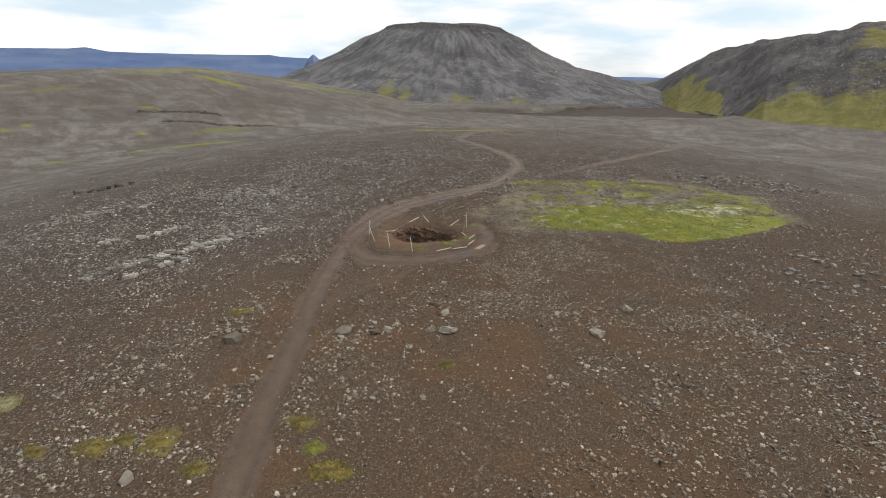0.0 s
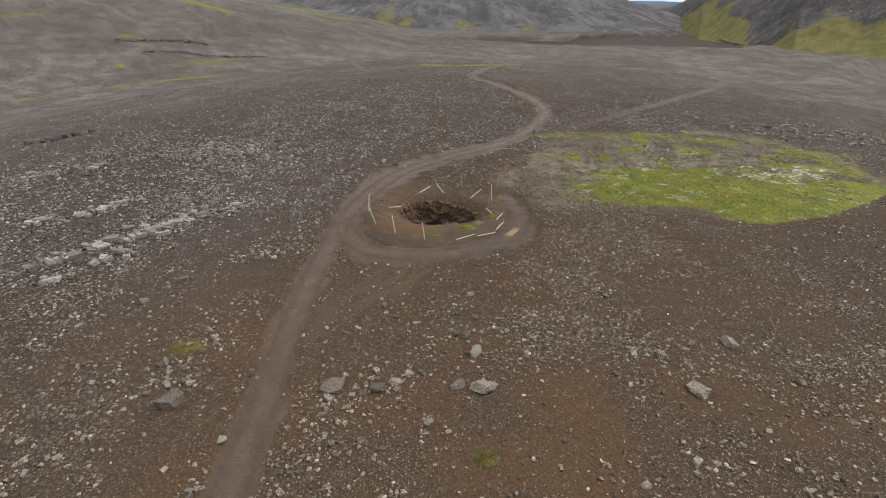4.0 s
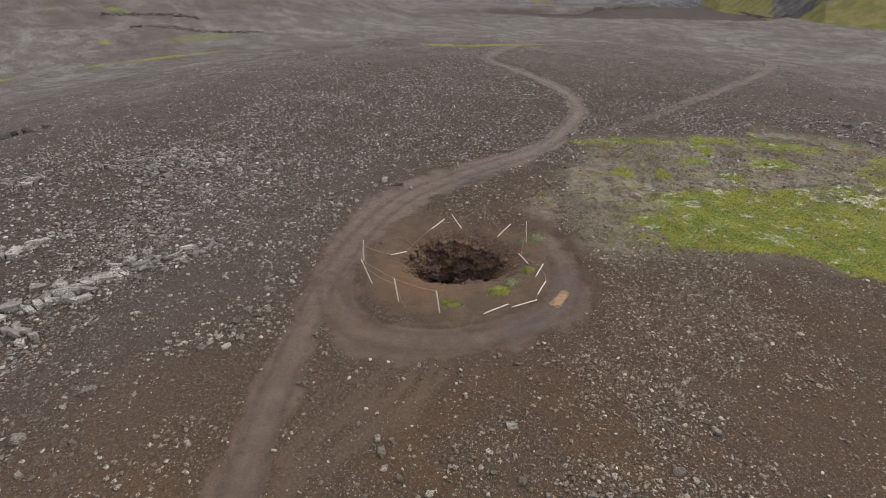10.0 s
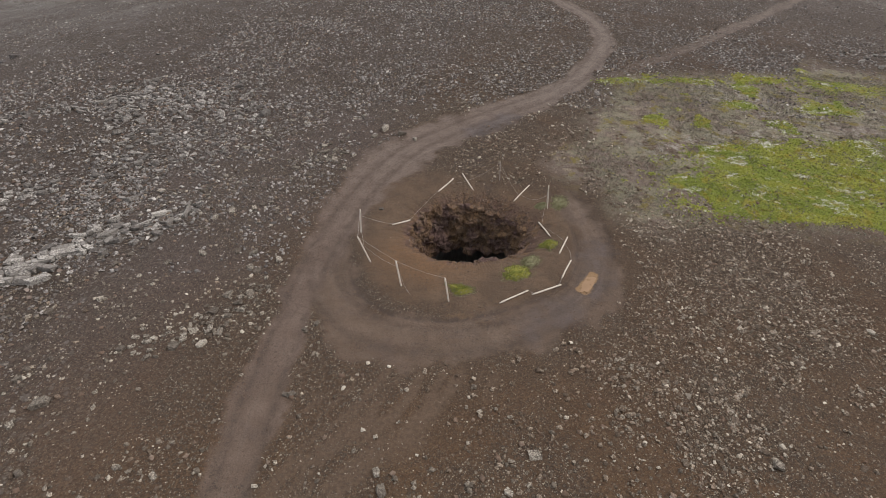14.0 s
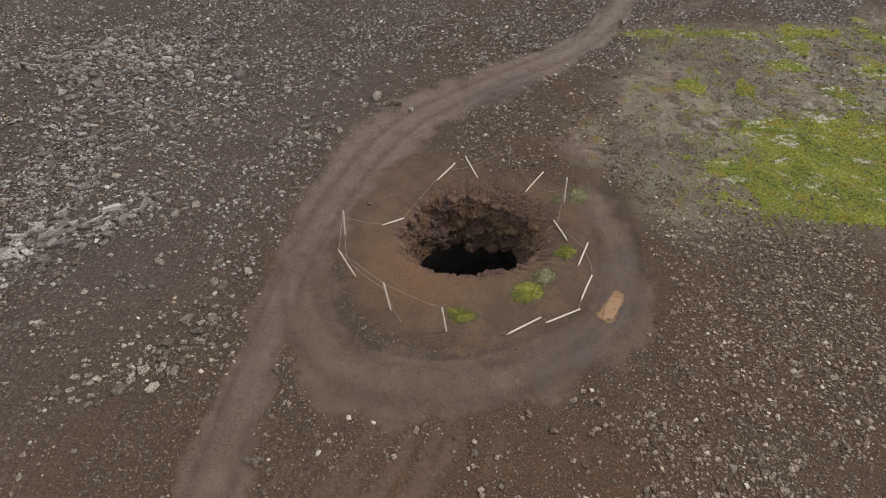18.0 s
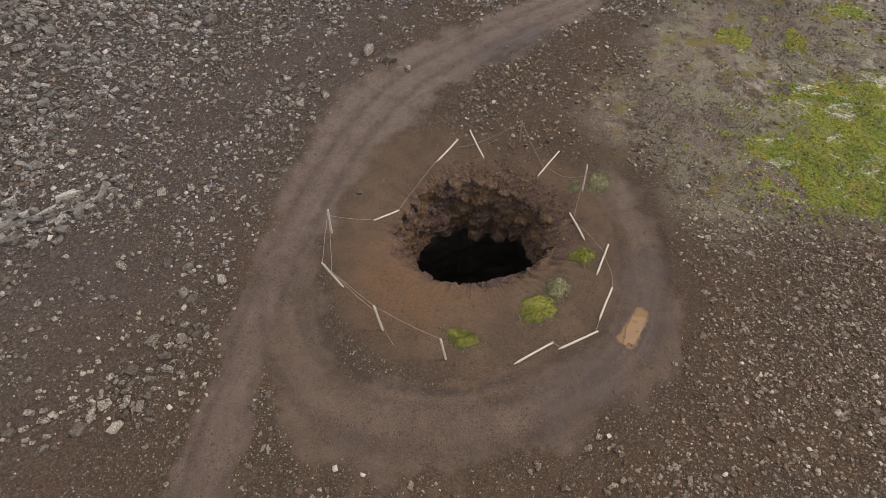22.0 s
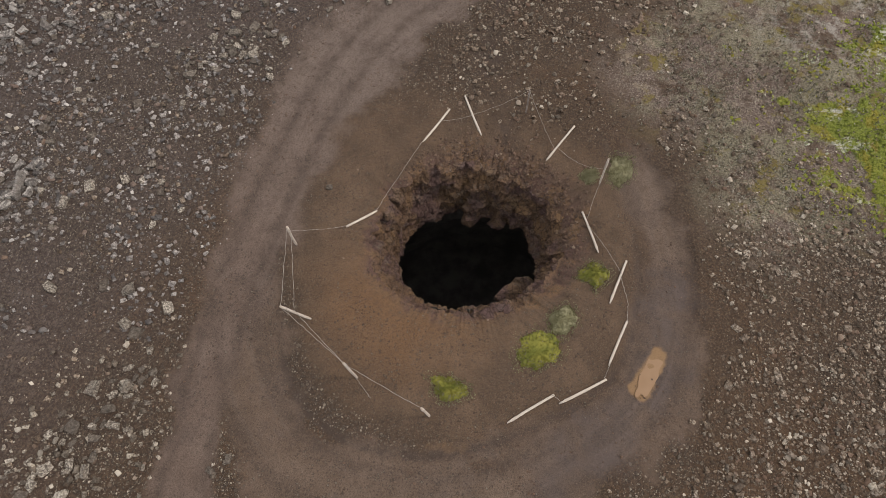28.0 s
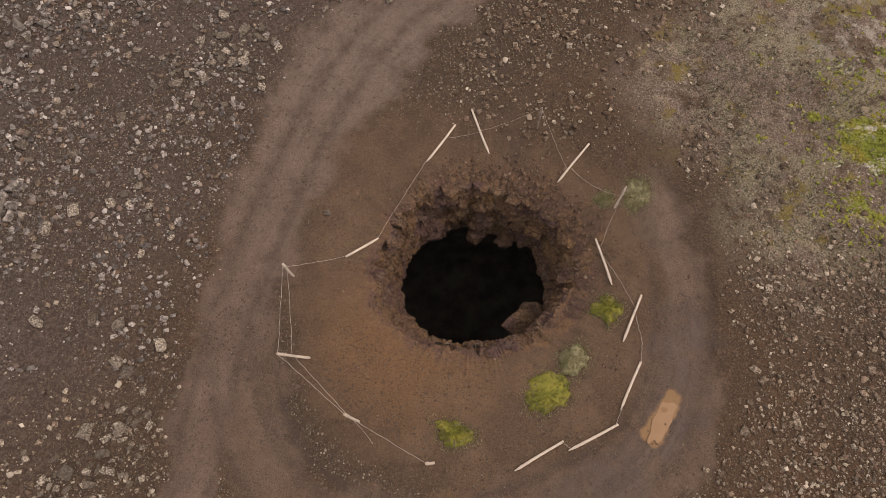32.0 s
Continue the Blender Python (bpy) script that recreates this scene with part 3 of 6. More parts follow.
def pit_material():
    """Crumbling lava: purplish crust, rusty soil, grey ledges, dark cracks; darker in bump hollows."""
    mat, nt, bsdf = start_material("crumbling_pit_rock", 0.95, 0.15)
    k = Nodes(nt)
    tone, rough = k.noise(0.9, 5, 0.65), k.noise(9.0, 7, 0.75)
    col = k.mix(k.ramp(tone, 0.40, 0.52), (0.142, 0.090, 0.077), (0.176, 0.112, 0.070))
    col = k.mix(k.ramp(tone, 0.54, 0.64), col, (0.230, 0.142, 0.076))
    col = k.mix(k.ramp(k.noise(1.9, 6, 0.7), 0.56, 0.66, 0, 0.75), col, (0.215, 0.170, 0.132))
    info = nt.nodes.new("ShaderNodeObjectInfo")
    col = k.mix(k.ramp(info.outputs["Random"], 0.2, 1.0, 0, 0.55), col, k.mix(k.ramp(tone, 0.4, 0.6), (0.155, 0.115, 0.100), (0.235, 0.165, 0.105)))
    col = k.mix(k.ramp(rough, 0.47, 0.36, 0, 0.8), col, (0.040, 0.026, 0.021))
    col = k.mix(k.ramp(rough, 0.55, 0.68, 0, 0.7), col, (0.270, 0.185, 0.125))
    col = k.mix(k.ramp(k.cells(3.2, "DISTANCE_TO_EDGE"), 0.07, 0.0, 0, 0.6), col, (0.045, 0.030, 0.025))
    k.link(col, bsdf.inputs["Base Color"])
    b = k.bump(k.noise(22.0, 5, 0.75), 0.8, 0.05, bsdf)
    k.bump(rough, 0.9, 0.16, bsdf, b)
    return mat


def plain_material(name, a, b, scale, rough=0.85, bump=0.3, stretch=None, specular=0.3, metallic=0.0):
    mat, nt, bsdf = start_material(name, rough, specular)
    k = Nodes(nt)
    src = k.tex.outputs["Object"]
    n = k.noise(scale, 5, 0.6, vector=src, stretch=stretch)
    col = k.mix(k.ramp(n, 0.35, 0.68), a, b)
    col = k.mix(k.ramp(k.noise(scale * 6, 4, 0.7, vector=src, stretch=stretch), 0.55, 0.8, 0, 0.6), col, tuple(0.5 * c for c in a))
    k.link(col, bsdf.inputs["Base Color"])
    bsdf.inputs["Metallic"].default_value = metallic
    if bump:
        k.bump(n, bump, 0.01, bsdf)
    return mat


def hill_material(name, dark, light, speck, green_amount=1.0, grain=1.0):
    """Scree: streaks down the slope, pale blocks, dark ledges, moss where the attribute says so."""
    mat, nt, bsdf = start_material(name, 0.95, 0.1)
    k = Nodes(nt)
    comb = nt.nodes.new("ShaderNodeCombineXYZ")
    k.link(k.attr("across"), comb.inputs[0])
    k.link(k.attr("down"), comb.inputs[1])
    streak = k.noise(0.11 * grain, 6, 0.65, vector=comb.outputs[0], stretch=(1.0, 0.3, 1.0))
    col = k.mix(k.ramp(streak, 0.36, 0.64), dark, light)
    col = k.mix(k.ramp(k.noise(0.02 * grain, 4), 0.38, 0.66, 0, 0.7), col, tuple(0.7 * c for c in dark))
    sep = nt.nodes.new("ShaderNodeSeparateColor")
    k.link(k.cells(0.62 * grain, "F1", "Color"), sep.inputs[0])
    blocks = k.math("MULTIPLY", k.ramp(k.cells(0.62 * grain, "F1", "Distance"), 0.45, 0.3), k.ramp(sep.outputs[0], 0.6, 0.7))
    col = k.mix(k.ramp(k.noise(0.42 * grain, 5, 0.8), 0.5, 0.66, 0, 0.45), col, tuple(0.5 * c for c in dark))
    col = k.mix(k.math("MULTIPLY", blocks, k.ramp(k.noise(0.03 * grain, 3), 0.4, 0.6, 0.15, 0.8)), col, speck)
    col = k.mix(k.math("MULTIPLY", k.attr("cliff"), 0.7), col, k.mix(k.noise(0.25 * grain, 4, 0.7, vector=comb.outputs[0], stretch=(1, 0.12, 1)), (0.03, 0.028, 0.028), (0.13, 0.12, 0.11)))
    moss = k.mix(k.ramp(k.noise(0.08 * grain, 5), 0.35, 0.65), (0.195, 0.185, 0.060), (0.280, 0.250, 0.085))
    edge = k.math("ADD", k.attr("green"), k.math("MULTIPLY", k.math("SUBTRACT", k.noise(0.07 * grain, 7, 0.75), 0.5), 2.0))
    col = k.mix(k.ramp(edge, 0.30, 0.85, 0, green_amount), col, moss)
    k.link(col, bsdf.inputs["Base Color"])
    k.bump(k.math("ADD", streak, k.noise(0.5 * grain, 5, 0.75)), 0.9, 2.5, bsdf)
    return mat


def water_material():
    mat, nt, bsdf = start_material("muddy_water", 0.35, 0.3)
    k = Nodes(nt)
    col = k.mix(k.ramp(k.noise(1.5, 4), 0.35, 0.7), (0.262, 0.160, 0.084), (0.290, 0.182, 0.100))
    k.link(col, bsdf.inputs["Base Color"])
    return mat


M_GROUND = ground_material()
M_STONE = rock_material("lava_stone", (0.130, 0.104, 0.078), (0.47, 0.405, 0.310), lichen=(0.64, 0.58, 0.47), lichen_amount=0.7)
M_SLOPE = rock_material("grey_slope_stone", (0.110, 0.098, 0.089), (0.43, 0.392, 0.350), lichen=(0.64, 0.60, 0.54), lichen_amount=0.6)
M_BROWN = rock_material("brown_lava_stone", (0.105, 0.074, 0.051), (0.32, 0.240, 0.168), lichen=(0.60, 0.53, 0.42), lichen_amount=0.55)
M_BOULDER = rock_material("weathered_lava_boulder", (0.125, 0.102, 0.080), (0.28, 0.240, 0.190), lichen=(0.58, 0.53, 0.43), lichen_amount=0.9, island=False, scale=9.0)
M_SLAB = rock_material("lichen_covered_slab", (0.150, 0.133, 0.116), (0.30, 0.272, 0.240), lichen=(0.52, 0.49, 0.43), lichen_amount=0.9, island=False, scale=5.0)
M_LEDGE = rock_material("pale_lichen_ledge", (0.24, 0.216, 0.188), (0.40, 0.366, 0.322), lichen=(0.70, 0.66, 0.58), lichen_amount=1.0, island=False, scale=8.0)
M_DARKROCK = rock_material("dark_lava_ledge", (0.080, 0.070, 0.064), (0.165, 0.146, 0.132), lichen=(0.30, 0.27, 0.24), lichen_amount=0.3, island=False, scale=4.0)
M_FLATSTONE = rock_material("flat_brown_stone", (0.115, 0.084, 0.060), (0.30, 0.235, 0.172), lichen=(0.52, 0.47, 0.38), lichen_amount=0.7, island=False, scale=9.0)
M_PITROCK = pit_material()
M_CLOD = rock_material("reddish_clod", (0.112, 0.075, 0.054), (0.175, 0.112, 0.076), lichen=(0.24, 0.18, 0.13), lichen_amount=0.4, scale=8.0)
M_CAVE = plain_material("dark_cave_rock", (0.085, 0.080, 0.072), (0.165, 0.152, 0.135), 0.8, 0.9, 0.6)
M_WOOD = plain_material("bleached_fence_wood", (0.50, 0.43, 0.35), (0.66, 0.60, 0.51), 5.0, 0.85, 0.35, stretch=(6, 6, 0.7))
M_ENDGRAIN = plain_material("sawn_end_grain", (0.40, 0.32, 0.24), (0.52, 0.44, 0.35), 14.0, 0.9, 0.2)
M_WIRE = plain_material("galvanised_wire", (0.30, 0.27, 0.23), (0.42, 0.38, 0.33), 6.0, 0.5, 0.0, metallic=0.3)
M_IRON = plain_material("rusty_iron", (0.22, 0.18, 0.15), (0.38, 0.33, 0.29), 9.0, 0.75, 0.2, metallic=0.2)
M_WATER = water_material()
M_MOSS = plain_material("bright_moss", (0.125, 0.135, 0.025), (0.245, 0.230, 0.046), 2.2, 0.95, 0.5)
M_MOSSGREY = plain_material("grey_green_moss", (0.16, 0.15, 0.075), (0.27, 0.255, 0.15), 3.0, 0.95, 0.5)
M_MOSSOCHRE = plain_material("ochre_moss", (0.095, 0.072, 0.022), (0.195, 0.150, 0.042), 2.5, 0.95, 0.5)
M_DRY = rock_material("dry_grass_and_lichen", (0.15, 0.135, 0.085), (0.36, 0.33, 0.25), lichen=(0.46, 0.45, 0.38), lichen_amount=0.6, scale=14.0)
M_MOUNTAIN = hill_material("mountain_scree", (0.108, 0.106, 0.110), (0.215, 0.210, 0.206), (0.50, 0.48, 0.45), 0.75, 1.2)
M_SIDEHILL = hill_material("side_hill_scree", (0.098, 0.091, 0.092), (0.185, 0.174, 0.166), (0.38, 0.365, 0.335), 0.9, 1.5)
# the blue is distance haze put into the rock's base colour
M_HAZE_RIDGE = plain_material("distant_ridge", (0.066, 0.112, 0.225), (0.115, 0.160, 0.262), 0.006, 0.95, 0.0, stretch=(0.5, 0.5, 3.0))


# ---- building helpers ----
def sheet(name, xs, ys, zs, mat, wrap=False, smooth=True):
    """A grid of rows and columns as one mesh; wrap joins the last column to the first."""
    rows, cols = xs.shape
    co = np.stack([xs, ys, zs], -1).reshape(-1, 3).astype(np.float32)
    i = np.arange(rows * cols).reshape(rows, cols)
    j = np.roll(i, -1, 1) if wrap else i[:, 1:]
    k = i if wrap else i[:, :-1]
    quads = np.stack([k[:-1], j[:-1], j[1:], k[1:]], -1).reshape(-1, 4)
    me = bpy.data.meshes.new(name)
    me.vertices.add(len(co))
    me.vertices.foreach_set("co", co.ravel())
    me.loops.add(quads.size)
    me.loops.foreach_set("vertex_index", quads.ravel().astype(np.int32))
    me.polygons.add(len(quads))
    me.polygons.foreach_set("loop_start", np.arange(0, quads.size, 4, dtype=np.int32))
    me.update(calc_edges=True)
    me.polygons.foreach_set("use_smooth", np.full(len(quads), smooth))
    me.materials.append(mat)
    return new(name, me)


def give(ob, name, values):
    a = ob.data.attributes.new(name, "FLOAT", "POINT")
    a.data.foreach_set("value", np.ascontiguousarray(values, dtype=np.float32).ravel())


def part(name, bm, material, parent=None, label="", smooth=True):
    me = bpy.data.meshes.new(name)
    bm.to_mesh(me)
    bm.free()
    me.materials.append(material)
    if smooth:
        me.polygons.foreach_set("use_smooth", np.ones(len(me.polygons), bool))
    ob = new(name, me)
    ob.parent = parent
    if label:
        tagged(ob, label)
    return ob


def chunk(seed, points, flat=0.65, long=1.35):
    """An angular stone about 1 across: vertices and triangles."""
    rng = random.Random(seed)
    bm = bmesh.new()
    for k in range(points):
        if k < 8:
            # worn corners of a split block
            v = Vector((1 if k & 1 else -1, 1 if k & 2 else -1, 1 if k & 4 else -1))
            v = Vector((v.x * rng.uniform(0.18, 0.46), v.y * rng.uniform(0.18, 0.46), v.z * rng.uniform(0.3, 0.5)))
        else:
            v = Vector((rng.gauss(0, 1), rng.gauss(0, 1), rng.gauss(0, 0.7))).normalized() * rng.uniform(0.38, 0.52)
        bm.verts.new((v.x * long, v.y, v.z * flat))
    res = bmesh.ops.convex_hull(bm, input=list(bm.verts))
    junk = [g for g in res["geom_interior"] if isinstance(g, bmesh.types.BMVert)]
    bmesh.ops.delete(bm, geom=list(set(junk)), context="VERTS")
    loose = [v for v in bm.verts if not v.link_faces]
    bmesh.ops.delete(bm, geom=loose, context="VERTS")
    bm.verts.index_update()
    return bm


def chunk_arrays(seed, points, flat=0.65, long=1.35):
    """The same stone as arrays, without the faces that lie in the soil."""
    bm = chunk(seed, points, flat, long)
    bmesh.ops.triangulate(bm, faces=list(bm.faces))
    bm.normal_update()
    sunk = [p for p in bm.faces if p.normal.z < -0.3]
    bmesh.ops.delete(bm, geom=sunk, context="FACES")
    bm.verts.index_update()
    v = np.array([q.co[:] for q in bm.verts])
    f = np.array([[q.index for q in p.verts] for p in bm.faces])
    bm.free()
    return v, f


def scatter(name, x, y, z, size, shapes, mat, rng, sink=0.22, tilt=0.22, smooth=False):
    """Many stones as one mesh."""
    all_v, all_f, base = [], [], 0
    kind = rng.integers(0, len(shapes), len(x))
    for s, (v, f) in enumerate(shapes):
        sel = np.where(kind == s)[0]
        if not len(sel):
            continue
        n = len(sel)
        a, b, c = rng.uniform(0, 2 * np.pi, n), rng.normal(0, tilt, n), rng.normal(0, tilt, n)
        sc = size[sel][:, None] * np.stack([rng.uniform(0.8, 1.2, n), rng.uniform(0.8, 1.2, n), rng.uniform(0.75, 1.25, n)], 1)
        p = v[None] * sc[:, None]
        py, pz = p[..., 1] * np.cos(b)[:, None] - p[..., 2] * np.sin(b)[:, None], p[..., 1] * np.sin(b)[:, None] + p[..., 2] * np.cos(b)[:, None]
        px = p[..., 0]
        px, pz = px * np.cos(c)[:, None] + pz * np.sin(c)[:, None], -px * np.sin(c)[:, None] + pz * np.cos(c)[:, None]
        qx, qy = px * np.cos(a)[:, None] - py * np.sin(a)[:, None], px * np.sin(a)[:, None] + py * np.cos(a)[:, None]
        low = pz.min(1)
        top = pz.max(1)
        lift = -low - sink * (top - low)
        co = np.stack([qx + x[sel][:, None], qy + y[sel][:, None], pz + (z[sel] + lift)[:, None]], -1)
        all_v.append(co.reshape(-1, 3))
        all_f.append((f[None] + (base + np.arange(n) * len(v))[:, None, None]).reshape(-1, 3))
        base += n * len(v)
    co, tri = np.vstack(all_v).astype(np.float32), np.vstack(all_f).astype(np.int32)
    me = bpy.data.meshes.new(name)
    me.vertices.add(len(co))
    me.vertices.foreach_set("co", co.ravel())
    me.loops.add(tri.size)
    me.loops.foreach_set("vertex_index", tri.ravel())
    me.polygons.add(len(tri))
    me.polygons.foreach_set("loop_start", np.arange(0, tri.size, 3, dtype=np.int32))
    me.update(calc_edges=True)
    if smooth:
        me.polygons.foreach_set("use_smooth", np.ones(len(tri), bool))
    me.materials.append(mat)
    return new(name, me)


# ---- ground ----
def build_ground():
    segs = 660
    ang = np.linspace(0, 2 * np.pi, segs, endpoint=False)
    steps, r, d = [0.0], 0.0, 0.055
    while r < 6000:
        r += d
        steps.append(r)
        d = max(0.06, 0.013 * (r + 2.0)) if r < 7 else (max(0.12, 0.0155 * r) if r < 160 else 0.026 * r)
    steps = np.array(steps)
    rim = rim_radius(ang)
    rad = rim[None, :] + steps[:, None]
    xs, ys = PIT[0] + rad * np.cos(ang)[None], PIT[1] + rad * np.sin(ang)[None]
    m = masks(xs, ys)
    zs = height(xs, ys, m)
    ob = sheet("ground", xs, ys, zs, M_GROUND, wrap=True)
    rr = np.hypot(xs - PIT[0], ys - PIT[1])
    give(ob, "lane", m["lane"])
    give(ob, "run", m["run"])
    give(ob, "pale", 0.4 * sstep(58, 72, ys) + 0.35 * sstep(76, 84, ys))
    give(ob, "warm", sstep(56, 34, ys + 6 * (fbm(xs, ys, 10, 3, 97) - 0.5)) * (1 - 0.4 * sstep(4, 14, xs)))
    give(ob, "grey", sstep(-8, -17, xs - 0.35 * np.clip(ys - 62, -10, 60) + 9 * (fbm(xs, ys, 12, 3, 95) - 0.5)) * (0.55 + 0.45 * sstep(46, 64, ys + 9 * (fbm(xs, ys, 9, 3, 96) - 0.5))))
    give(ob, "rust", sstep(3.9, 0.6, np.hypot((xs + 4.4) / 1.3, ys - 58.8) + 1.6 * (fbm(xs, ys, 1.1, 3, 94) - 0.5)))
    give(ob, "crumb", np.exp(-np.clip(rr - rim_radius(np.arctan2(ys - PIT[1], xs - PIT[0])), 0, 50) / (0.45 + 0.75 * np.clip(np.cos(np.arctan2(ys - PIT[1], xs - PIT[0]) - 0.6), 0, 1))) * (rr < 12))
    give(ob, "wash", sstep(-14, 4, inside_distance(xs, ys, WASH) + 14 * (fbm(xs, ys, 40, 3, 93) - 0.5)))
    give(ob, "road", m["road"])
    give(ob, "ring", m["ring"])
    give(ob, "rut", m["rut"])
    give(ob, "smear", m["smear"])
    give(ob, "apron", m["apron"] * (1 - 0.95 * m["road"]))
    strips = np.zeros(xs.shape)
    for line, half in (([(-152, 193), (-137, 201.5), (-129, 208), (-123, 214.5), (-115, 221), (-104, 229), (-90, 237)], 2.2), ([(-8, 150), (0, 148.5), (7, 151), (16.5, 154)], 1.6), ([(-172, 386), (-156, 385), (-138, 377)], 6.0),
                       ([(-193, 272), (-180, 284)], 3.5), ([(-189, 231), (-187, 241), (-185, 251)], 2.2), ([(-137, 245), (-136, 251)], 2.0), ([(-166, 295), (-150, 293)], 3.0)):
        dd, _, _ = line_distance(xs, ys, smooth_line(line))
        strips = np.maximum(strips, sstep(half * 1.5, 0, dd + half * 0.9 * (fbm(xs, ys, 9, 3, 61) - 0.5)))
    hum = sstep(170, 300, np.hypot(xs, ys)) * sstep(900, 560, np.hypot(xs, ys)) * sstep(0, -60, xs) * sstep(0.55, 0.68, fbm(xs * 0.6 + ys * 0.5, (ys - xs) * 1.2, 80, 4, 62))
    give(ob, "green", np.clip(np.maximum.reduce([m["green"], strips * 0.8, hum * 0.5]), 0, 1))
    give(ob, "sparse", m["sparse"] * (1 - m["road"]))
    bare = np.clip(m["tracks"] + m["apron"], 0, 1)
    stony = (1 - 0.95 * bare) * (1 - 0.8 * bare_patches(xs, ys)) * (1 - 0.8 * m["green"]) * (0.25 + 1.1 * sstep(0.34, 0.62, fbm(xs, ys, 4.5, 4, 71)))
    give(ob, "stony", np.clip(stony, 0, 1))
    give(ob, "bare", np.clip(bare + m["road"], 0, 1) * (0.35 + 0.9 * sstep(0.38, 0.6, fbm(xs, ys, 1.6, 4, 78))))
    # grows with distance; blends in the soil tone that carries painted haze
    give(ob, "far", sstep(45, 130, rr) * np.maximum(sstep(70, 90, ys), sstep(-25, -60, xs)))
    mid = sstep(12, 30, rr) * np.maximum(sstep(64, 82, ys), sstep(-14, -30, xs)) * (1 - m["tracks"]) * (1 - m["green"]) * (1 - 0.6 * m["sparse"])
    give(ob, "mid", np.clip(mid * (0.55 + 0.75 * sstep(0.36, 0.62, fbm(xs, ys, 7.0, 4, 401))), 0, 1))
    d2, _, _ = line_distance(xs, ys, np.array([(0.4, 53.2), (3.0, 54.9), (4.6, 57.0), (5.1, 59.6)]))
    d3, _, _ = line_distance(xs, ys, np.array([(-1.6, 74.2), (1.4, 77.0)]))
    damp = np.maximum(0.75 * sstep(2.2, 0.3, d2 + 0.7 + 2.6 * (fbm(xs, ys, 0.8, 4, 72) - 0.5)), 0.9 * sstep(1.5, 0.3, d3 + 1.2 * (fbm(xs, ys, 0.7, 3, 73) - 0.5)))
    give(ob, "damp", damp)
    hoar = np.minimum(line_distance(xs, ys, np.array([(13, 72.5), (19, 73.6), (24, 76.5), (30, 74), (36, 73.4), (41, 76)]))[0], line_distance(xs, ys, np.array([(20, 84), (25, 80), (30, 77.5), (36, 79)]))[0])
    give(ob, "hoar", sstep(4.2, 0.4, hoar + 3.0 * (fbm(xs, ys, 3.0, 3, 98) - 0.5)))
    d4, _, _ = line_distance(xs, ys, np.array([(3.85, 56.25), (4.6, 57.4)]))
    d5, _, _ = line_distance(xs, ys, np.array([(-3.3, 53.95), (-2.1, 54.0)]))
    give(ob, "silt", np.maximum(sstep(0.62, 0.15, d4 + 0.55 * (fbm(xs, ys, 0.5, 3, 76) - 0.5)), 0.4 * sstep(0.5, 0.0, d5)))
    tagged(ob, "brown volcanic soil with gravel, worn tracks and moss", "ground", kind="structure")
    return ob


build_ground()


# ---- pit ----
def boulder_mesh(name, seed, points, flat, mat, long=1.35, rugged=1.0):
    """A broken lava block: a faceted hull with chipped, uneven faces."""
    bm = chunk(seed, points, flat, long)
    bmesh.ops.triangulate(bm, faces=list(bm.faces))
    bmesh.ops.subdivide_edges(bm, edges=list(bm.edges), cuts=2 if rugged < 1.2 else 1, use_grid_fill=True)
    for v in bm.verts:
        n = noise.noise(v.co * 3.1 + Vector((seed * 3.7, 0, 0))) * 0.06 * rugged + noise.noise(v.co * 8.3 + Vector((0, seed, 0))) * 0.04 * rugged
        v.co += v.co.normalized() * n
    me = bpy.data.meshes.new(name)
    bm.to_mesh(me)
    bm.free()
    me.materials.append(mat)
    return me


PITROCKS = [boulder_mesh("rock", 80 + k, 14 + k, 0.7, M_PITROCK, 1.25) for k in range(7)]


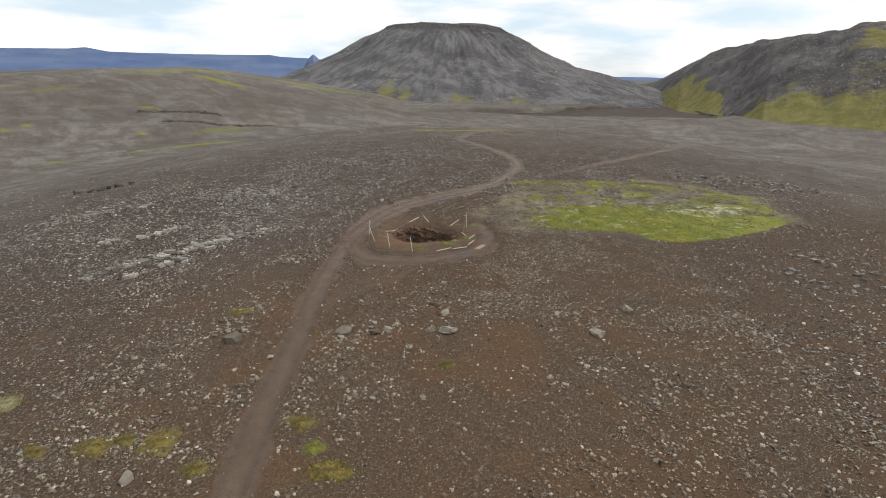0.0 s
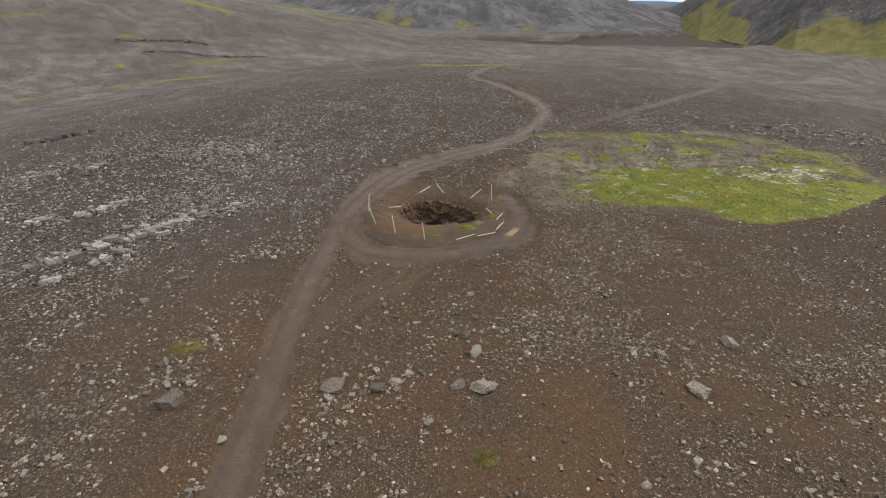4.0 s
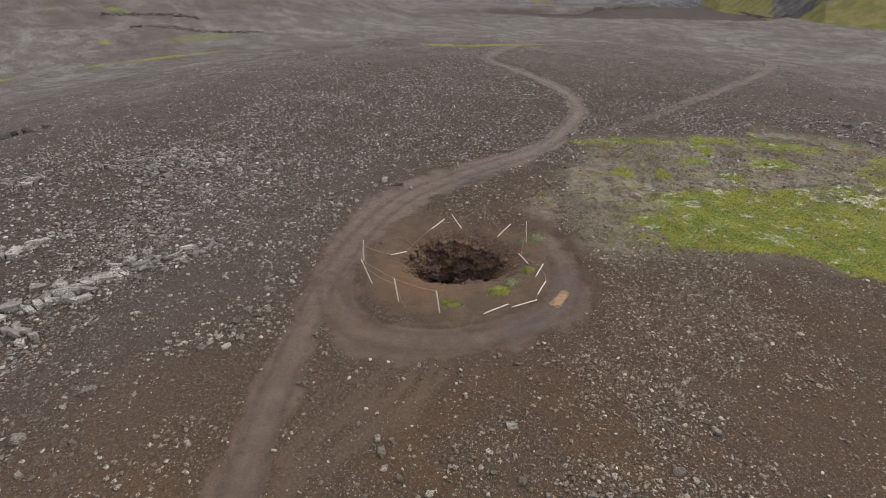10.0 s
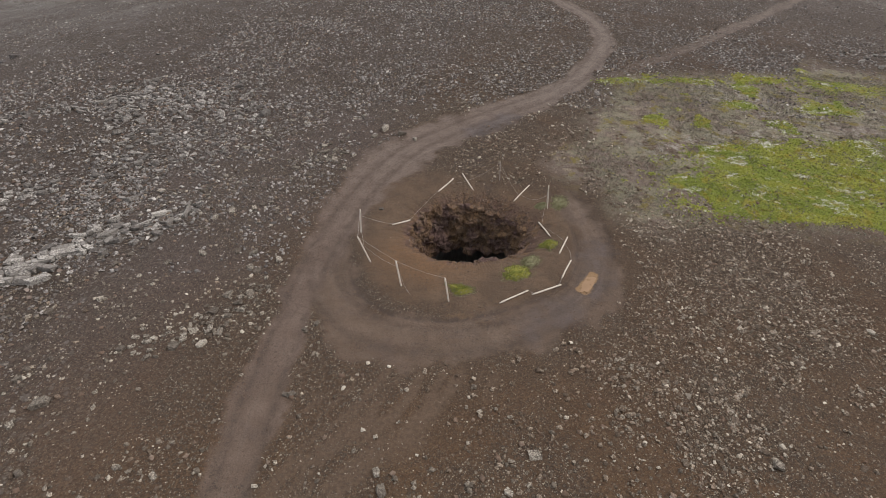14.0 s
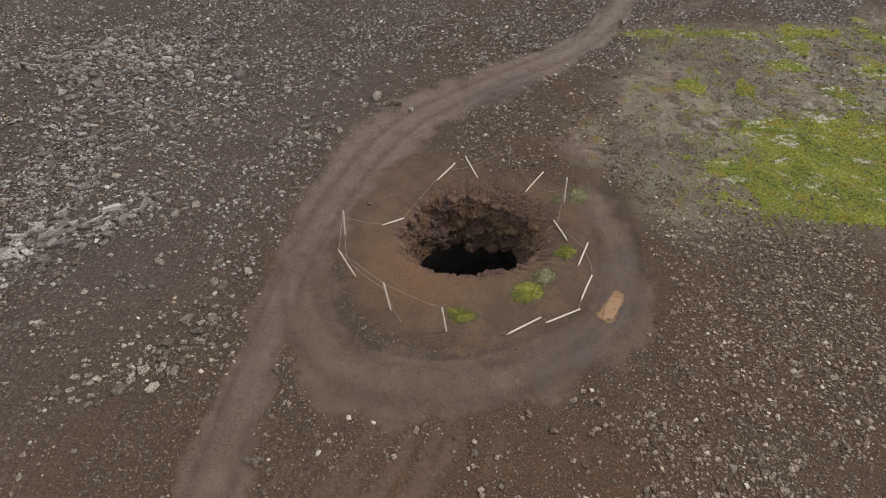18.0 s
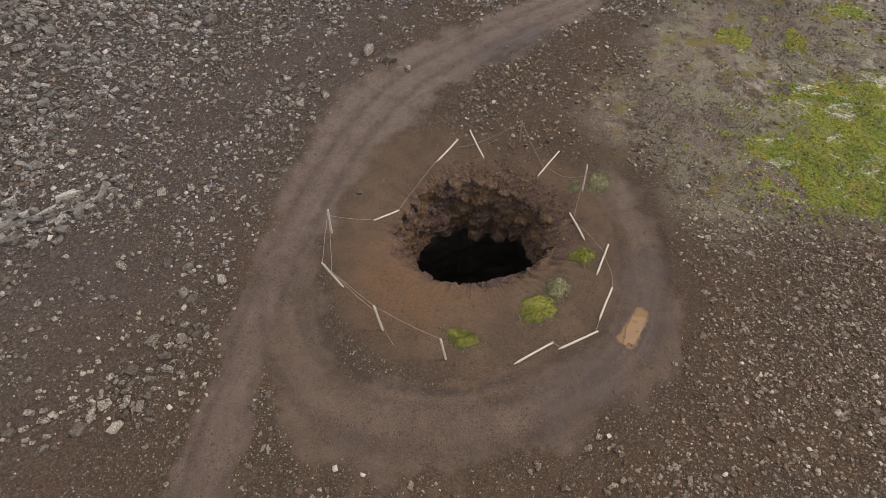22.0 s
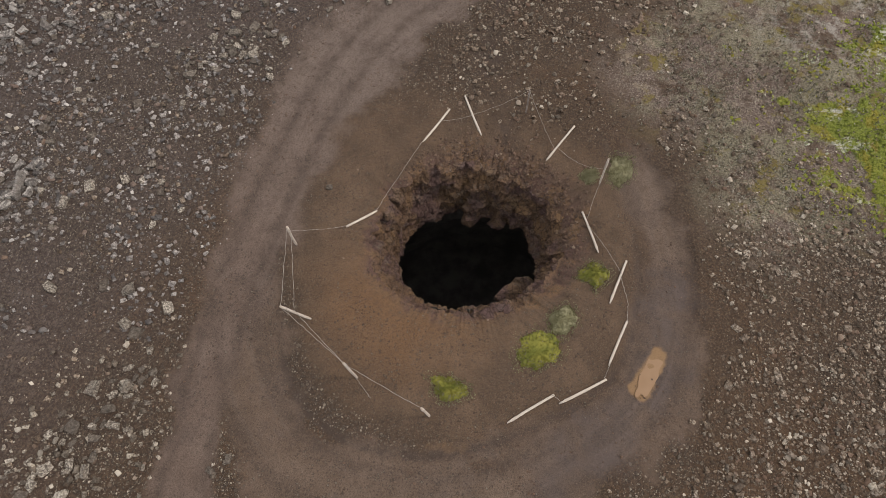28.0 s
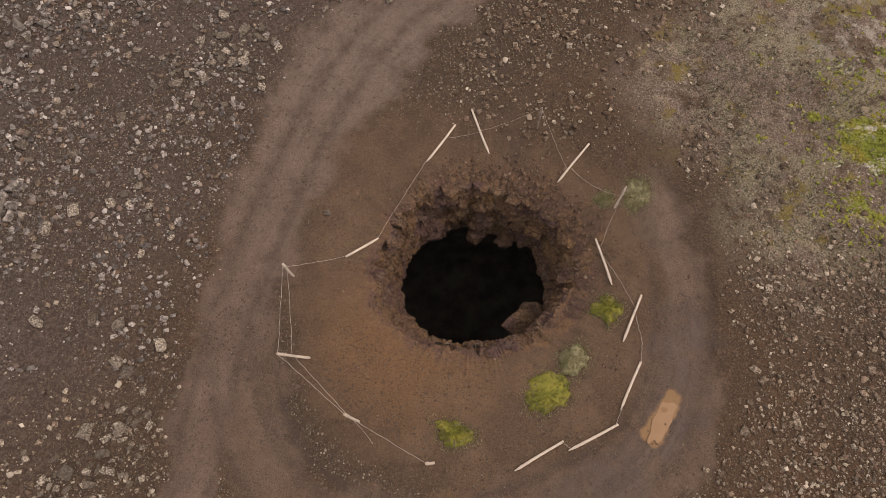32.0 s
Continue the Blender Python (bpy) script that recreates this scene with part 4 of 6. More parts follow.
def build_pit():
    segs, rows = 720, 46
    ang = np.linspace(0, 2 * np.pi, segs, endpoint=False)
    rim, throat, tz = rim_radius(ang), round_pit(THROAT, ang), round_pit(THROAT_Z, ang)
    for at, wide, deep in ((85, 5.0, 0.6), (62, 4.0, 0.25), (48, 3.0, 0.2), (118, 7.0, 0.2)):
        throat = throat - deep * np.exp(-((np.degrees(ang) - at) / wide) ** 2)
    x0, y0 = PIT[0] + rim * np.cos(ang), PIT[1] + rim * np.sin(ang)
    z0 = height(x0, y0)
    u = np.linspace(-0.02, 1, rows)[:, None]
    prof = np.clip(u, 0, 1) ** 0.75
    stair = 4.0 * np.clip(u, 0, 1) + 1.1 * (fbm(ang * 3.2, ang * 0, 1.3, 3, 108)[None] - 0.5)
    stair = (np.floor(stair) + sstep(0.3, 0.8, stair - np.floor(stair))) / 4.0
    prof = prof + (np.clip(stair, 0, 1) - prof) * 0.6 * np.clip(u * 6, 0, 1) * np.clip((1 - u) * 6, 0, 1)
    rad = (rim + 0.03) * (1 - prof) + throat * prof
    z = (z0 - 0.012) * (1 - np.clip(u, 0, 1)) + tz * np.clip(u, 0, 1)
    a2 = np.broadcast_to(ang, rad.shape)
    # broken blocks and ledges
    arc = a2 * 3.2
    bulge = fbm(arc * 0.9 + 0.4 * z, z * 1.7 - 0.3 * arc, 0.9, 3, 101)
    step = 0.45 * np.floor(5 * bulge) / 5 + 0.55 * bulge
    crag = fbm(arc + 0.7 * z, z * 1.3, 0.38, 3, 107)
    chip = 0.5 * np.abs(2 * crag - 1) + 0.5 * crag
    rough = 1.25 * (step - 0.45) + 0.75 * (chip - 0.5) + 0.42 * (fbm(arc, z, 0.16, 3, 103) - 0.5)
    fade = np.clip(u * 5, 0, 1) * (0.5 + 0.5 * np.clip(1.3 - u, 0, 1))
    rad = rad + rough * fade * 0.62
    z = z + 0.55 * (fbm(arc, z * 1.2, 0.5, 3, 104) - 0.5) * np.clip(u * 4, 0, 1)
    jag = 0.75 * (fbm(arc, arc * 0, 0.55, 4, 105, 0.6) - 0.5)
    z = z + jag * np.clip(u - 0.75, 0, 1) * 4 * 0.8
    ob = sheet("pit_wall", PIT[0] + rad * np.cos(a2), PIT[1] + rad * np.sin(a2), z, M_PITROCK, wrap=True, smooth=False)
    tagged(ob, "broken reddish lava rock wall of the open pit", "rock wall", kind="structure")
    rng = random.Random(31)
    for n in range(290):
        q = rng.gauss(1.5, 0.85) if n < 200 else rng.uniform(0, 2 * math.pi)
        k = int((q / (2 * math.pi) % 1.0) * segs)
        i = rng.randrange(1, rows - 8) if n % 3 else rng.randrange(0, 9)
        rock = new("rock", PITROCKS[rng.randrange(len(PITROCKS))])
        rock.parent = ob
        size = rng.choice((0.14, 0.2, 0.26, 0.34, 0.46, 0.62)) * (1.0 if n < 200 else 0.6)
        rock.location = (PIT[0] + (rad[i, k] + 0.12 * size) * math.cos(ang[k]), PIT[1] + (rad[i, k] + 0.12 * size) * math.sin(ang[k]), z[i, k])
        rock.rotation_euler = (rng.uniform(-0.35, 0.35), rng.uniform(-0.35, 0.35), rng.uniform(0, 6.28))
        rock.scale = (size, size * rng.uniform(0.7, 1.1), size * rng.uniform(0.5, 0.8))
    for q, r, deep, size in ((-36, 2.55, -1.9, 1.5), (-22, 2.75, -2.1, 1.2), (88, 2.75, -2.9, 0.9), (60, 2.85, -2.8, 0.8)):
        rock = new("rock", PITROCKS[rng.randrange(len(PITROCKS))])
        rock.parent = ob
        rock.location = (PIT[0] + r * math.cos(math.radians(q)), PIT[1] + r * math.sin(math.radians(q)), deep)
        rock.rotation_euler = (0.4, 0.3, math.radians(q))
        rock.scale = (size, size, size * 0.9)
    # the dark chamber below
    last_r, last_z = rad[-1], z[-1]
    v = np.linspace(0, 1, 36)[:, None]
    even = sstep(0.0, 0.12, v)
    grow = last_r[None] * (1 - even) + 2.8 * even + 0.05 + (3.4 + 0.8 * np.sin(ang * 2 + 1)) * np.sin(np.clip(v * 1.6, 0, 1) * math.pi / 2) * np.clip(1.0 - (v - 0.75) * 4.0, 0.0, 1)
    grow = grow * np.clip((1.0 - v) * 6, 0.004, 1)
    zz = last_z[None] + 0.3 * (v == 0) - 0.02 - v ** 1.15 * (17 + last_z[None]) + (1.0 - even) * even * 0.5
    grow = grow + 0.15 * (v < 0.05)
    b2 = np.broadcast_to(ang, grow.shape)
    grow = grow + 1.1 * (fbm(b2 * 5, zz, 1.6, 4, 110) - 0.5) * np.clip(v * 5, 0, 1) * np.clip((1.0 - v) * 6, 0, 1)
    cave = sheet("cave_wall", PIT[0] + grow * np.cos(b2), PIT[1] + grow * np.sin(b2), zz, M_CAVE, wrap=True, smooth=False)
    tagged(cave, "dark rock of the chamber under the pit", "cave wall", kind="structure")


build_pit()


# ---- hills ----
def finish_hill(ob, across, down, cliff, green, label, category):
    for key, v in (("across", across), ("down", down), ("cliff", cliff), ("green", green)):
        give(ob, key, v)
    tagged(ob, label, category, kind="structure")


def hill_blocks(x, y, z, count, chance, low, high, seed):
    """Pale boulders lying on a far slope."""
    rng = np.random.default_rng(seed)
    p = (chance / chance.sum()).ravel()
    at = rng.choice(p.size, count, p=p)
    jit = rng.normal(0, 1.2, (2, count))
    ob = scatter("slope_boulders", x.ravel()[at] + jit[0], y.ravel()[at] + jit[1], z.ravel()[at] - 0.3, low + (high - low) * rng.random(count) ** 2.5, FARBLOCK, M_BLOCK, rng, sink=0.2)
    tagged(ob, "pale boulders strewn over the scree slope", "boulders", kind="stuff")


FARBLOCK = [chunk_arrays(380 + k, 7, 0.8, 1.2) for k in range(5)]
M_BLOCK = rock_material("pale_slope_block", (0.19, 0.185, 0.178), (0.40, 0.39, 0.37), lichen=(0.5, 0.48, 0.45), lichen_amount=0.3, scale=0.8)


def build_bank():
    """The dark undercut edge of the wash below the side hill."""
    line = smooth_line([(60, 458), (85, 455), (110, 490), (140, 525), (190, 580), (235, 660), (250, 640), (236, 560), (226, 500), (224, 455), (226, 425)], 14)
    n = len(line)
    x, y = line[:, 0], line[:, 1]
    lift = 0.6 + 2.2 * fbm(np.arange(n) * 1.0, np.zeros(n), 7.0, 3, 301)
    jag = 5.0 * (fbm(np.arange(n) * 1.0, np.ones(n), 5.0, 3, 302) - 0.5)
    base = land(x, y)
    f = np.hypot(x, y)
    ux, uy = x / f, y / f
    rows = [(-4 + jag, base - 4), (-2.5 + jag, base + 0.3 * lift), (-1.5 + jag, base + 0.9 * lift), (0 + jag, base + lift), (9 + jag, base + 0.7 * lift), (24 + jag, base - 1.5)]
    ob = sheet("eroded_bank", np.array([x + d * ux for d, _ in rows]), np.array([y + d * uy for d, _ in rows]), np.array([q for _, q in rows]), M_BANK, smooth=False)
    tagged(ob, "dark undercut earth bank along the wash", "bank", kind="structure")


M_BANK = plain_material("dark_eroded_earth", (0.075, 0.062, 0.052), (0.120, 0.098, 0.080), 0.12, 0.95, 0.5)


def build_mountain():
    cx, cy = 6.0, 850.0
    ang = np.linspace(0, 2 * np.pi, 440, endpoint=False)
    rad = np.concatenate([np.linspace(0.5, 74, 10), np.linspace(76, 100, 20), np.linspace(103, 420, 75)])
    a, r = np.meshgrid(ang, rad)
    right = 0.5 + 0.5 * np.cos(a)
    pr = np.interp(r, [0, 60, 76, 84, 104, 135, 156, 174, 185, 217, 260, 300, 420], [82, 81, 78, 72, 64, 47, 36, 30, 23, 16, 6, -5, -34])
    pl = np.interp(r, [0, 76, 92, 100, 129, 164, 199, 242, 330, 420], [82, 81, 78, 72, 62, 41, 26, 9, -16, -34])
    z = pr * right + pl * (1 - right)
    x, y = cx + r * np.cos(a), cy + r * np.sin(a)
    slope = sstep(82, 110, r)
    z = z + slope * (7 * (fbm(a * 18, r * 0.004, 1.0, 4, 201) - 0.5) + 4 * (fbm(x, y, 16, 4, 202) - 0.5))
    z = z + (1 - slope) * 4 * (fbm(x, y, 30, 3, 203) - 0.5)
    cliff = sstep(72, 80, r) * sstep(108, 90, r)
    z = z + cliff * 5 * (np.floor(4 * fbm(a * 40, r * 0.02, 1.0, 2, 204)) / 4 - 0.5)
    ob = sheet("table_mountain", x, y, z, M_MOUNTAIN, wrap=True)
    az = np.degrees(np.arctan2(x, y))
    green = np.zeros(z.shape)
    for at, wide, top in ((-6.0, 1.1, 11), (-4.2, 0.9, 5), (1.4, 1.2, 1), (2.4, 0.6, 3), (7.6, 1.3, -1)):
        green = np.maximum(green, 0.8 * np.exp(-((az - at) / wide) ** 2) * sstep(top, top - 9, z + 14 * (fbm(x, y, 22, 3, 205) - 0.5)))
    hill_blocks(x, y, z, 5200, sstep(420, 120, r) * sstep(70, 90, r) * (0.25 + sstep(0.45, 0.62, fbm(a * 5, r * 0.006, 1.0, 3, 206))) * (r / 200), 0.9, 2.0, 1)
    finish_hill(ob, a * 180, r, cliff, green, "flat-topped dark scree mountain with a cliff band at its rim", "mountain")


def build_side_hill():
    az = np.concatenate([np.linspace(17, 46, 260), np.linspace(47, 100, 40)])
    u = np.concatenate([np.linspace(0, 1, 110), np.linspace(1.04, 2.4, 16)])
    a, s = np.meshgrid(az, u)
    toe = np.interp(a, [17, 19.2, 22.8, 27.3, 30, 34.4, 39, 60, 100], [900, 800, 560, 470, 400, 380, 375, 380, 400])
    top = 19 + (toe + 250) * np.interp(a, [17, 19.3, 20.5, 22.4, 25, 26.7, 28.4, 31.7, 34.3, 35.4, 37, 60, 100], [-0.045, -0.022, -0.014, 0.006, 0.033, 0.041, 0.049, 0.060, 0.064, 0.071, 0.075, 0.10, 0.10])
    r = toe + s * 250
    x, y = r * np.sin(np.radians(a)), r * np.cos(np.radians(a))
    shape = np.interp(s, [0, 0.12, 0.35, 0.75, 1.0, 1.3, 2.4], [-0.03, 0.10, 0.38, 0.86, 0.97, 0.93, 0.8])
    z = -16 + (top + 16) * shape
    z = z + sstep(0.05, 0.3, s) * (9 * (fbm(a * 0.5, s * 0.5, 1.0, 3, 211) - 0.5) + 5 * (fbm(x, y, 18, 4, 212) - 0.5)) * sstep(19, 27, a)
    ob = sheet("side_hill", x, y, z, M_SIDEHILL)
    n = fbm(x, y, 45, 4, 213)
    tall = np.interp(a + 4.0 * (fbm(x, y, 26, 4, 215) - 0.5), [19, 21, 23.5, 25.6, 26.6, 28.0, 29.0, 32, 36, 40, 50], [0.15, 0.45, 0.52, 0.30, 0.0, 0.0, 0.26, 0.34, 0.30, 0.36, 0.3])
    green = np.clip(sstep(tall + 0.10, tall - 0.10, s + 0.35 * (n - 0.5)) * sstep(0.02, 0.12, tall) + 0.55 * sstep(0.56, 0.68, n) * sstep(33, 38, a) * sstep(0.4, 0.7, s) + 0.35 * sstep(0.6, 0.7, n), 0, 1)
    cliff = sstep(0.86, 0.95, s) * sstep(1.1, 1.0, s) * 0.5
    hill_blocks(x, y, z, 5200, sstep(0.1, 0.3, s) * sstep(1.3, 1.0, s) * (0.2 + sstep(0.5, 0.64, fbm(x, y, 40, 3, 214))) * sstep(48, 42, a), 0.5, 1.3, 2)
    finish_hill(ob, a * 6.5, r, cliff, green, "dark scree hillside with yellow-green moss along its foot", "hill")


def build_far_ridge(name, az0, az1, dist, tops, seed, label, depth=500):
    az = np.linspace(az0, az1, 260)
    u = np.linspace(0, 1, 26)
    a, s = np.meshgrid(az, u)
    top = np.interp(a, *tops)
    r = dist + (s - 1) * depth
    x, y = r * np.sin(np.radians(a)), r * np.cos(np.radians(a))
    z = -60 + (top + 60) * s ** 0.8 + sstep(0.05, 0.4, s) * (14 * (fbm(a * 1.1, s * 0.7, 1.0, 4, seed) - 0.5) * (1 - 0.85 * s))
    ob = sheet(name, x, y, z, M_HAZE_RIDGE)
    finish_hill(ob, a * 30, r * 0.5, a * 0, np.clip(0.25 * (1 - s), 0, 1), label, "ridge")


build_mountain()
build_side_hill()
build_bank()
build_far_ridge("distant_ridge", -70, -11, 2700, ([-70, -38, -33.5, -32.2, -30.6, -25.8, -21, -17, -16, -13.8, -11], [82, 83, 88, 94, 80, 77, 77, 79, 71, 68, 60]), 221, "flat ridge far behind the plain, tinted blue-grey as haze")
build_far_ridge("cone_peak", -14.4, -11.5, 2300, ([-14.4, -13.9, -13.5, -13.05, -12.6, -12.1, -11.5], [-58, 34, 60, 75, 62, 38, -58]), 231, "small cone-shaped peak on the horizon, tinted blue as haze", 300)
build_far_ridge("far_plateau", 10, 36, 4300, ([10, 15, 17.1, 19.5, 21.5, 26, 36], [-6, -8, -11, -11, -15, -20, -25]), 241, "low plateau seen through the valley gap, tinted blue as haze", 400)


# ---- posts and wires ----
def build_post(foot, head, radius, material, label, category="fence post", group="fence posts round the pit", loops=1):
    """A round stake from foot to head, weathered, its head cut, with wire wound round it."""
    foot, head = Vector(foot), Vector(head)
    length = (head - foot).length
    rng = random.Random(int(abs(foot.x) * 1000 + abs(foot.y) * 77))
    root = new("fence_post")
    root.matrix_world = Matrix.Translation(foot) @ (head - foot).to_track_quat("Z", "X").to_matrix().to_4x4()
    bm = bmesh.new()
    n, rings = 12, 9
    bx, by = rng.uniform(-0.012, 0.012), rng.uniform(-0.012, 0.012)
    loop = []
    for k in range(rings):
        u = k / (rings - 1)
        rad = radius * (1.0 - 0.12 * u) * (0.35 + 0.65 * min(1, u * 9 + 0.1))
        ring = []
        for j in range(n):
            q = 2 * math.pi * j / n
            w = rad * (1 + rng.uniform(-0.06, 0.06))
            ring.append(bm.verts.new((w * math.cos(q) + bx * math.sin(u * 3.1), w * math.sin(q) + by * math.sin(u * 4.0), u * length)))
        loop.append(ring)
    for p, q in zip(loop, loop[1:]):
        for j in range(n):
            bm.faces.new((p[j], p[(j + 1) % n], q[(j + 1) % n], q[j]))
    bm.faces.new(list(reversed(loop[0])))
    bm.faces.new(loop[-1])
    shaft = part("shaft", bm, material, root)
    bm = bmesh.new()
    bmesh.ops.create_cone(bm, cap_ends=True, segments=12, radius1=radius * 0.88, radius2=radius * 0.78, depth=0.012)
    bmesh.ops.translate(bm, verts=bm.verts, vec=(0, 0, length + 0.004))
    part("sawn_top", bm, M_ENDGRAIN if material == M_WOOD else material, shaft, "sawn end of the post")
    for k in range(loops):
        bm = bmesh.new()
        at = length * (0.86 - 0.07 * k)
        ring = []
        for i in range(20):
            q = 2 * math.pi * i / 20
            c = Vector((math.cos(q), math.sin(q), 0)) * (radius * 1.0 + 0.008)
            c.z = at + 0.012 * math.sin(q)
            d = Vector((math.cos(q), math.sin(q), 0))
            ring.append([bm.verts.new(c + 0.007 * (d * math.cos(w) + Vector((0, 0, 1)) * math.sin(w))) for w in (0, 2.1, 4.2)])
        for p, q in zip(ring, ring[1:] + ring[:1]):
            for j in range(3):
                bm.faces.new((p[j], p[(j + 1) % 3], q[(j + 1) % 3], q[j]))
        part("wire_tie", bm, M_WIRE, root, "wire wound round the post")
    tagged(root, label, category, group)
    return root


def build_wire(points, radius=0.008, sag=0.0, label="thin slack fence wire between leaning posts", seed=1):
    """A wire through the points, sagging between them."""
    pts, rng = [], random.Random(seed)
    for a, b in zip(points, points[1:]):
        a, b = Vector(a), Vector(b)
        n = 14
        for k in range(n + (b == Vector(points[-1]))):
            u = k / n
            p = a.lerp(b, u)
            p.z -= sag * 4 * u * (1 - u)
            p += Vector((rng.uniform(-1, 1), rng.uniform(-1, 1), rng.uniform(-0.3, 0.6))) * 0.014
            pts.append(p)
    bm = bmesh.new()
    rings = []
    for k, p in enumerate(pts):
        t = (pts[min(k + 1, len(pts) - 1)] - pts[max(k - 1, 0)]).normalized()
        s = t.cross(Vector((0, 0, 1)))
        s = s.normalized() if s.length > 1e-4 else Vector((1, 0, 0))
        w = s.cross(t)
        rings.append([bm.verts.new(p + radius * (s * math.cos(q) + w * math.sin(q))) for q in (0, 1.57, 3.14, 4.71)])
    for p, q in zip(rings, rings[1:]):
        for j in range(4):
            bm.faces.new((p[j], p[(j + 1) % 4], q[(j + 1) % 4], q[j]))
    bm.faces.new(list(reversed(rings[0])))
    bm.faces.new(rings[-1])
    ob = part("fence_wire", bm, M_WIRE)
    tagged(ob, label, "wire", "fence wires")
    return ob


def lying(x, y, up=0.05):
    return (x, y, h1(x, y) + up)


def standing(x, y):
    return (x, y, h1(x, y) - 0.12)


R_POST = 0.046
A_TOP, B_TOP, C_TOP, D_TOP = (-8.63, 60.78, 2.30), (-8.31, 57.86, 2.42), (-6.10, 56.20, 2.10), (-3.53, 54.95, 2.05)
J_TOP, L_TOP = (2.82, 64.25, 2.24), (-0.07, 67.32, 2.22)
LEAN_LABEL = "pale bleached round wooden fence post leaning in the dirt"
LIE_LABEL = "pale bleached wooden fence post lying on the ground"
build_post(standing(-8.72, 60.86), A_TOP, R_POST, M_WOOD, "pale bleached wooden fence post standing by the track", loops=2)
build_post(standing(-7.72, 58.03), B_TOP, R_POST, M_WOOD, LEAN_LABEL, loops=2)
build_post(standing(-5.84, 56.04), C_TOP, R_POST, M_WOOD, LEAN_LABEL, loops=2)
build_post(standing(-3.30, 54.92), D_TOP, R_POST, M_WOOD, LEAN_LABEL)
build_post(standing(2.93, 64.2), J_TOP, R_POST * 0.85, M_WOOD, "pale wooden fence post standing beside dry grass", loops=3)
build_post(standing(-0.02, 67.3), L_TOP, 0.035, M_IRON, "thin grey iron stake standing on the stony slope", loops=2)
for a, b in (((-0.73, 54.82), (0.83, 55.81)), ((1.0, 55.53), (2.65, 56.42)), ((2.75, 56.89), (3.5, 58.5)), ((2.95, 59.15), (3.69, 60.85)), ((2.74, 61.24), (2.27, 63.05)),
             ((0.83, 65.22), (1.98, 66.74)), ((-1.85, 66.17), (-2.62, 67.88)), ((-4.25, 65.61), (-3.22, 67.2)), ((-5.83, 62.51), (-6.92, 61.67))):
    build_post(lying(*a, 0.045), lying(*b, 0.05), R_POST, M_WOOD, LIE_LABEL)

build_wire([A_TOP, B_TOP], sag=0.03, seed=2)
build_wire([(-8.68, 60.83, 1.6), (-8.05, 57.95, 1.75)], sag=0.08, seed=3)
build_wire([B_TOP, C_TOP], sag=0.04, seed=4)
build_wire([(-8.05, 57.95, 1.75), (-6.0, 56.12, 1.75)], sag=0.14, seed=5)
build_wire([C_TOP, D_TOP], sag=0.10, seed=6)
build_wire([(-8.66, 60.82, 1.9), lying(-6.9, 61.68, 0.12)], sag=0.1, seed=7)
build_wire([lying(-5.86, 62.48, 0.12), lying(-5.0, 64.2, 0.1), lying(-4.27, 65.6, 0.1)], sag=0.0, seed=8)
build_wire([lying(-3.6, 66.6, 0.1), lying(-2.2, 67.0, 0.12), L_TOP], sag=0.12, seed=9)
build_wire([L_TOP, lying(1.15, 65.7, 0.1)], sag=0.12, seed=10)
build_wire([lying(1.25, 65.8, 0.1), lying(2.1, 65.0, 0.2), (2.86, 64.22, 1.6)], sag=0.1, seed=11)
build_wire([(2.84, 64.24, 1.95), lying(2.4, 62.7, 0.1)], sag=0.1, seed=12)
build_wire([lying(2.45, 62.4, 0.1), lying(3.1, 61.2, 0.06), lying(3.45, 60.3, 0.1)], seed=13)
build_wire([lying(3.4, 60.2, 0.1), lying(3.6, 59.2, 0.04), lying(3.5, 58.45, 0.1)], seed=14)
build_wire([lying(2.8, 57.0, 0.1), lying(2.55, 56.4, 0.1)], seed=15)
build_wire([lying(1.05, 55.6, 0.1), lying(0.75, 55.8, 0.1)], seed=16)
build_wire([(-5.95, 56.1, 1.55), lying(-5.35, 55.4, 0.03), lying(-5.2, 54.7, 0.03)], sag=0.25, label="loose end of wire trailing on the dirt", seed=17)


# ---- puddles ----
def build_puddle(cx, cy, length, width, turn, seed, label):
    n = 96
    q = np.linspace(0, 2 * np.pi, n, endpoint=False)
    wob = 1 + 0.5 * (vnoise(np.cos(q) * 1.5 + seed, np.sin(q) * 1.5, seed) - 0.5) + 0.25 * (vnoise(np.cos(q) * 5 + seed, np.sin(q) * 5, seed + 3) - 0.5)
    lx, ly = length * np.cos(q) * wob, width * np.sin(q) * wob * (1 - 0.25 * np.cos(q))
    c, s = math.cos(radians(turn)), math.sin(radians(turn))
    x, y = cx + lx * c - ly * s, cy + lx * s + ly * c
    bm = bmesh.new()
    level = float(np.percentile(height(x, y), 60)) + 0.004
    top = [bm.verts.new((a, b, level)) for a, b in zip(x, y)]
    low = [bm.verts.new((a, b, level - 0.25)) for a, b in zip(x, y)]
    bm.faces.new(top)
    for k in range(n):
        bm.faces.new((top[k], low[k], low[(k + 1) % n], top[(k + 1) % n]))
    bm.faces.new(list(reversed(low)))
    ob = part("puddle", bm, M_WATER, smooth=False)
    tagged(ob, label, "puddle", kind="structure")


build_puddle(4.2, 56.78, 0.85, 0.29, 58, 8, "orange muddy puddle in the worn track")


# ---- moss cushions ----
def lobes(q, seed):
    """The uneven outline of a cushion."""
    a = float(vnoise(np.array([math.cos(q) * 1.4 + seed]), np.array([math.sin(q) * 1.4]), seed)[0]) - 0.5
    b = float(vnoise(np.array([math.cos(q) * 4.0 + seed]), np.array([math.sin(q) * 4.0]), seed + 9)[0]) - 0.5
    return 1 + 0.65 * a + 0.28 * b


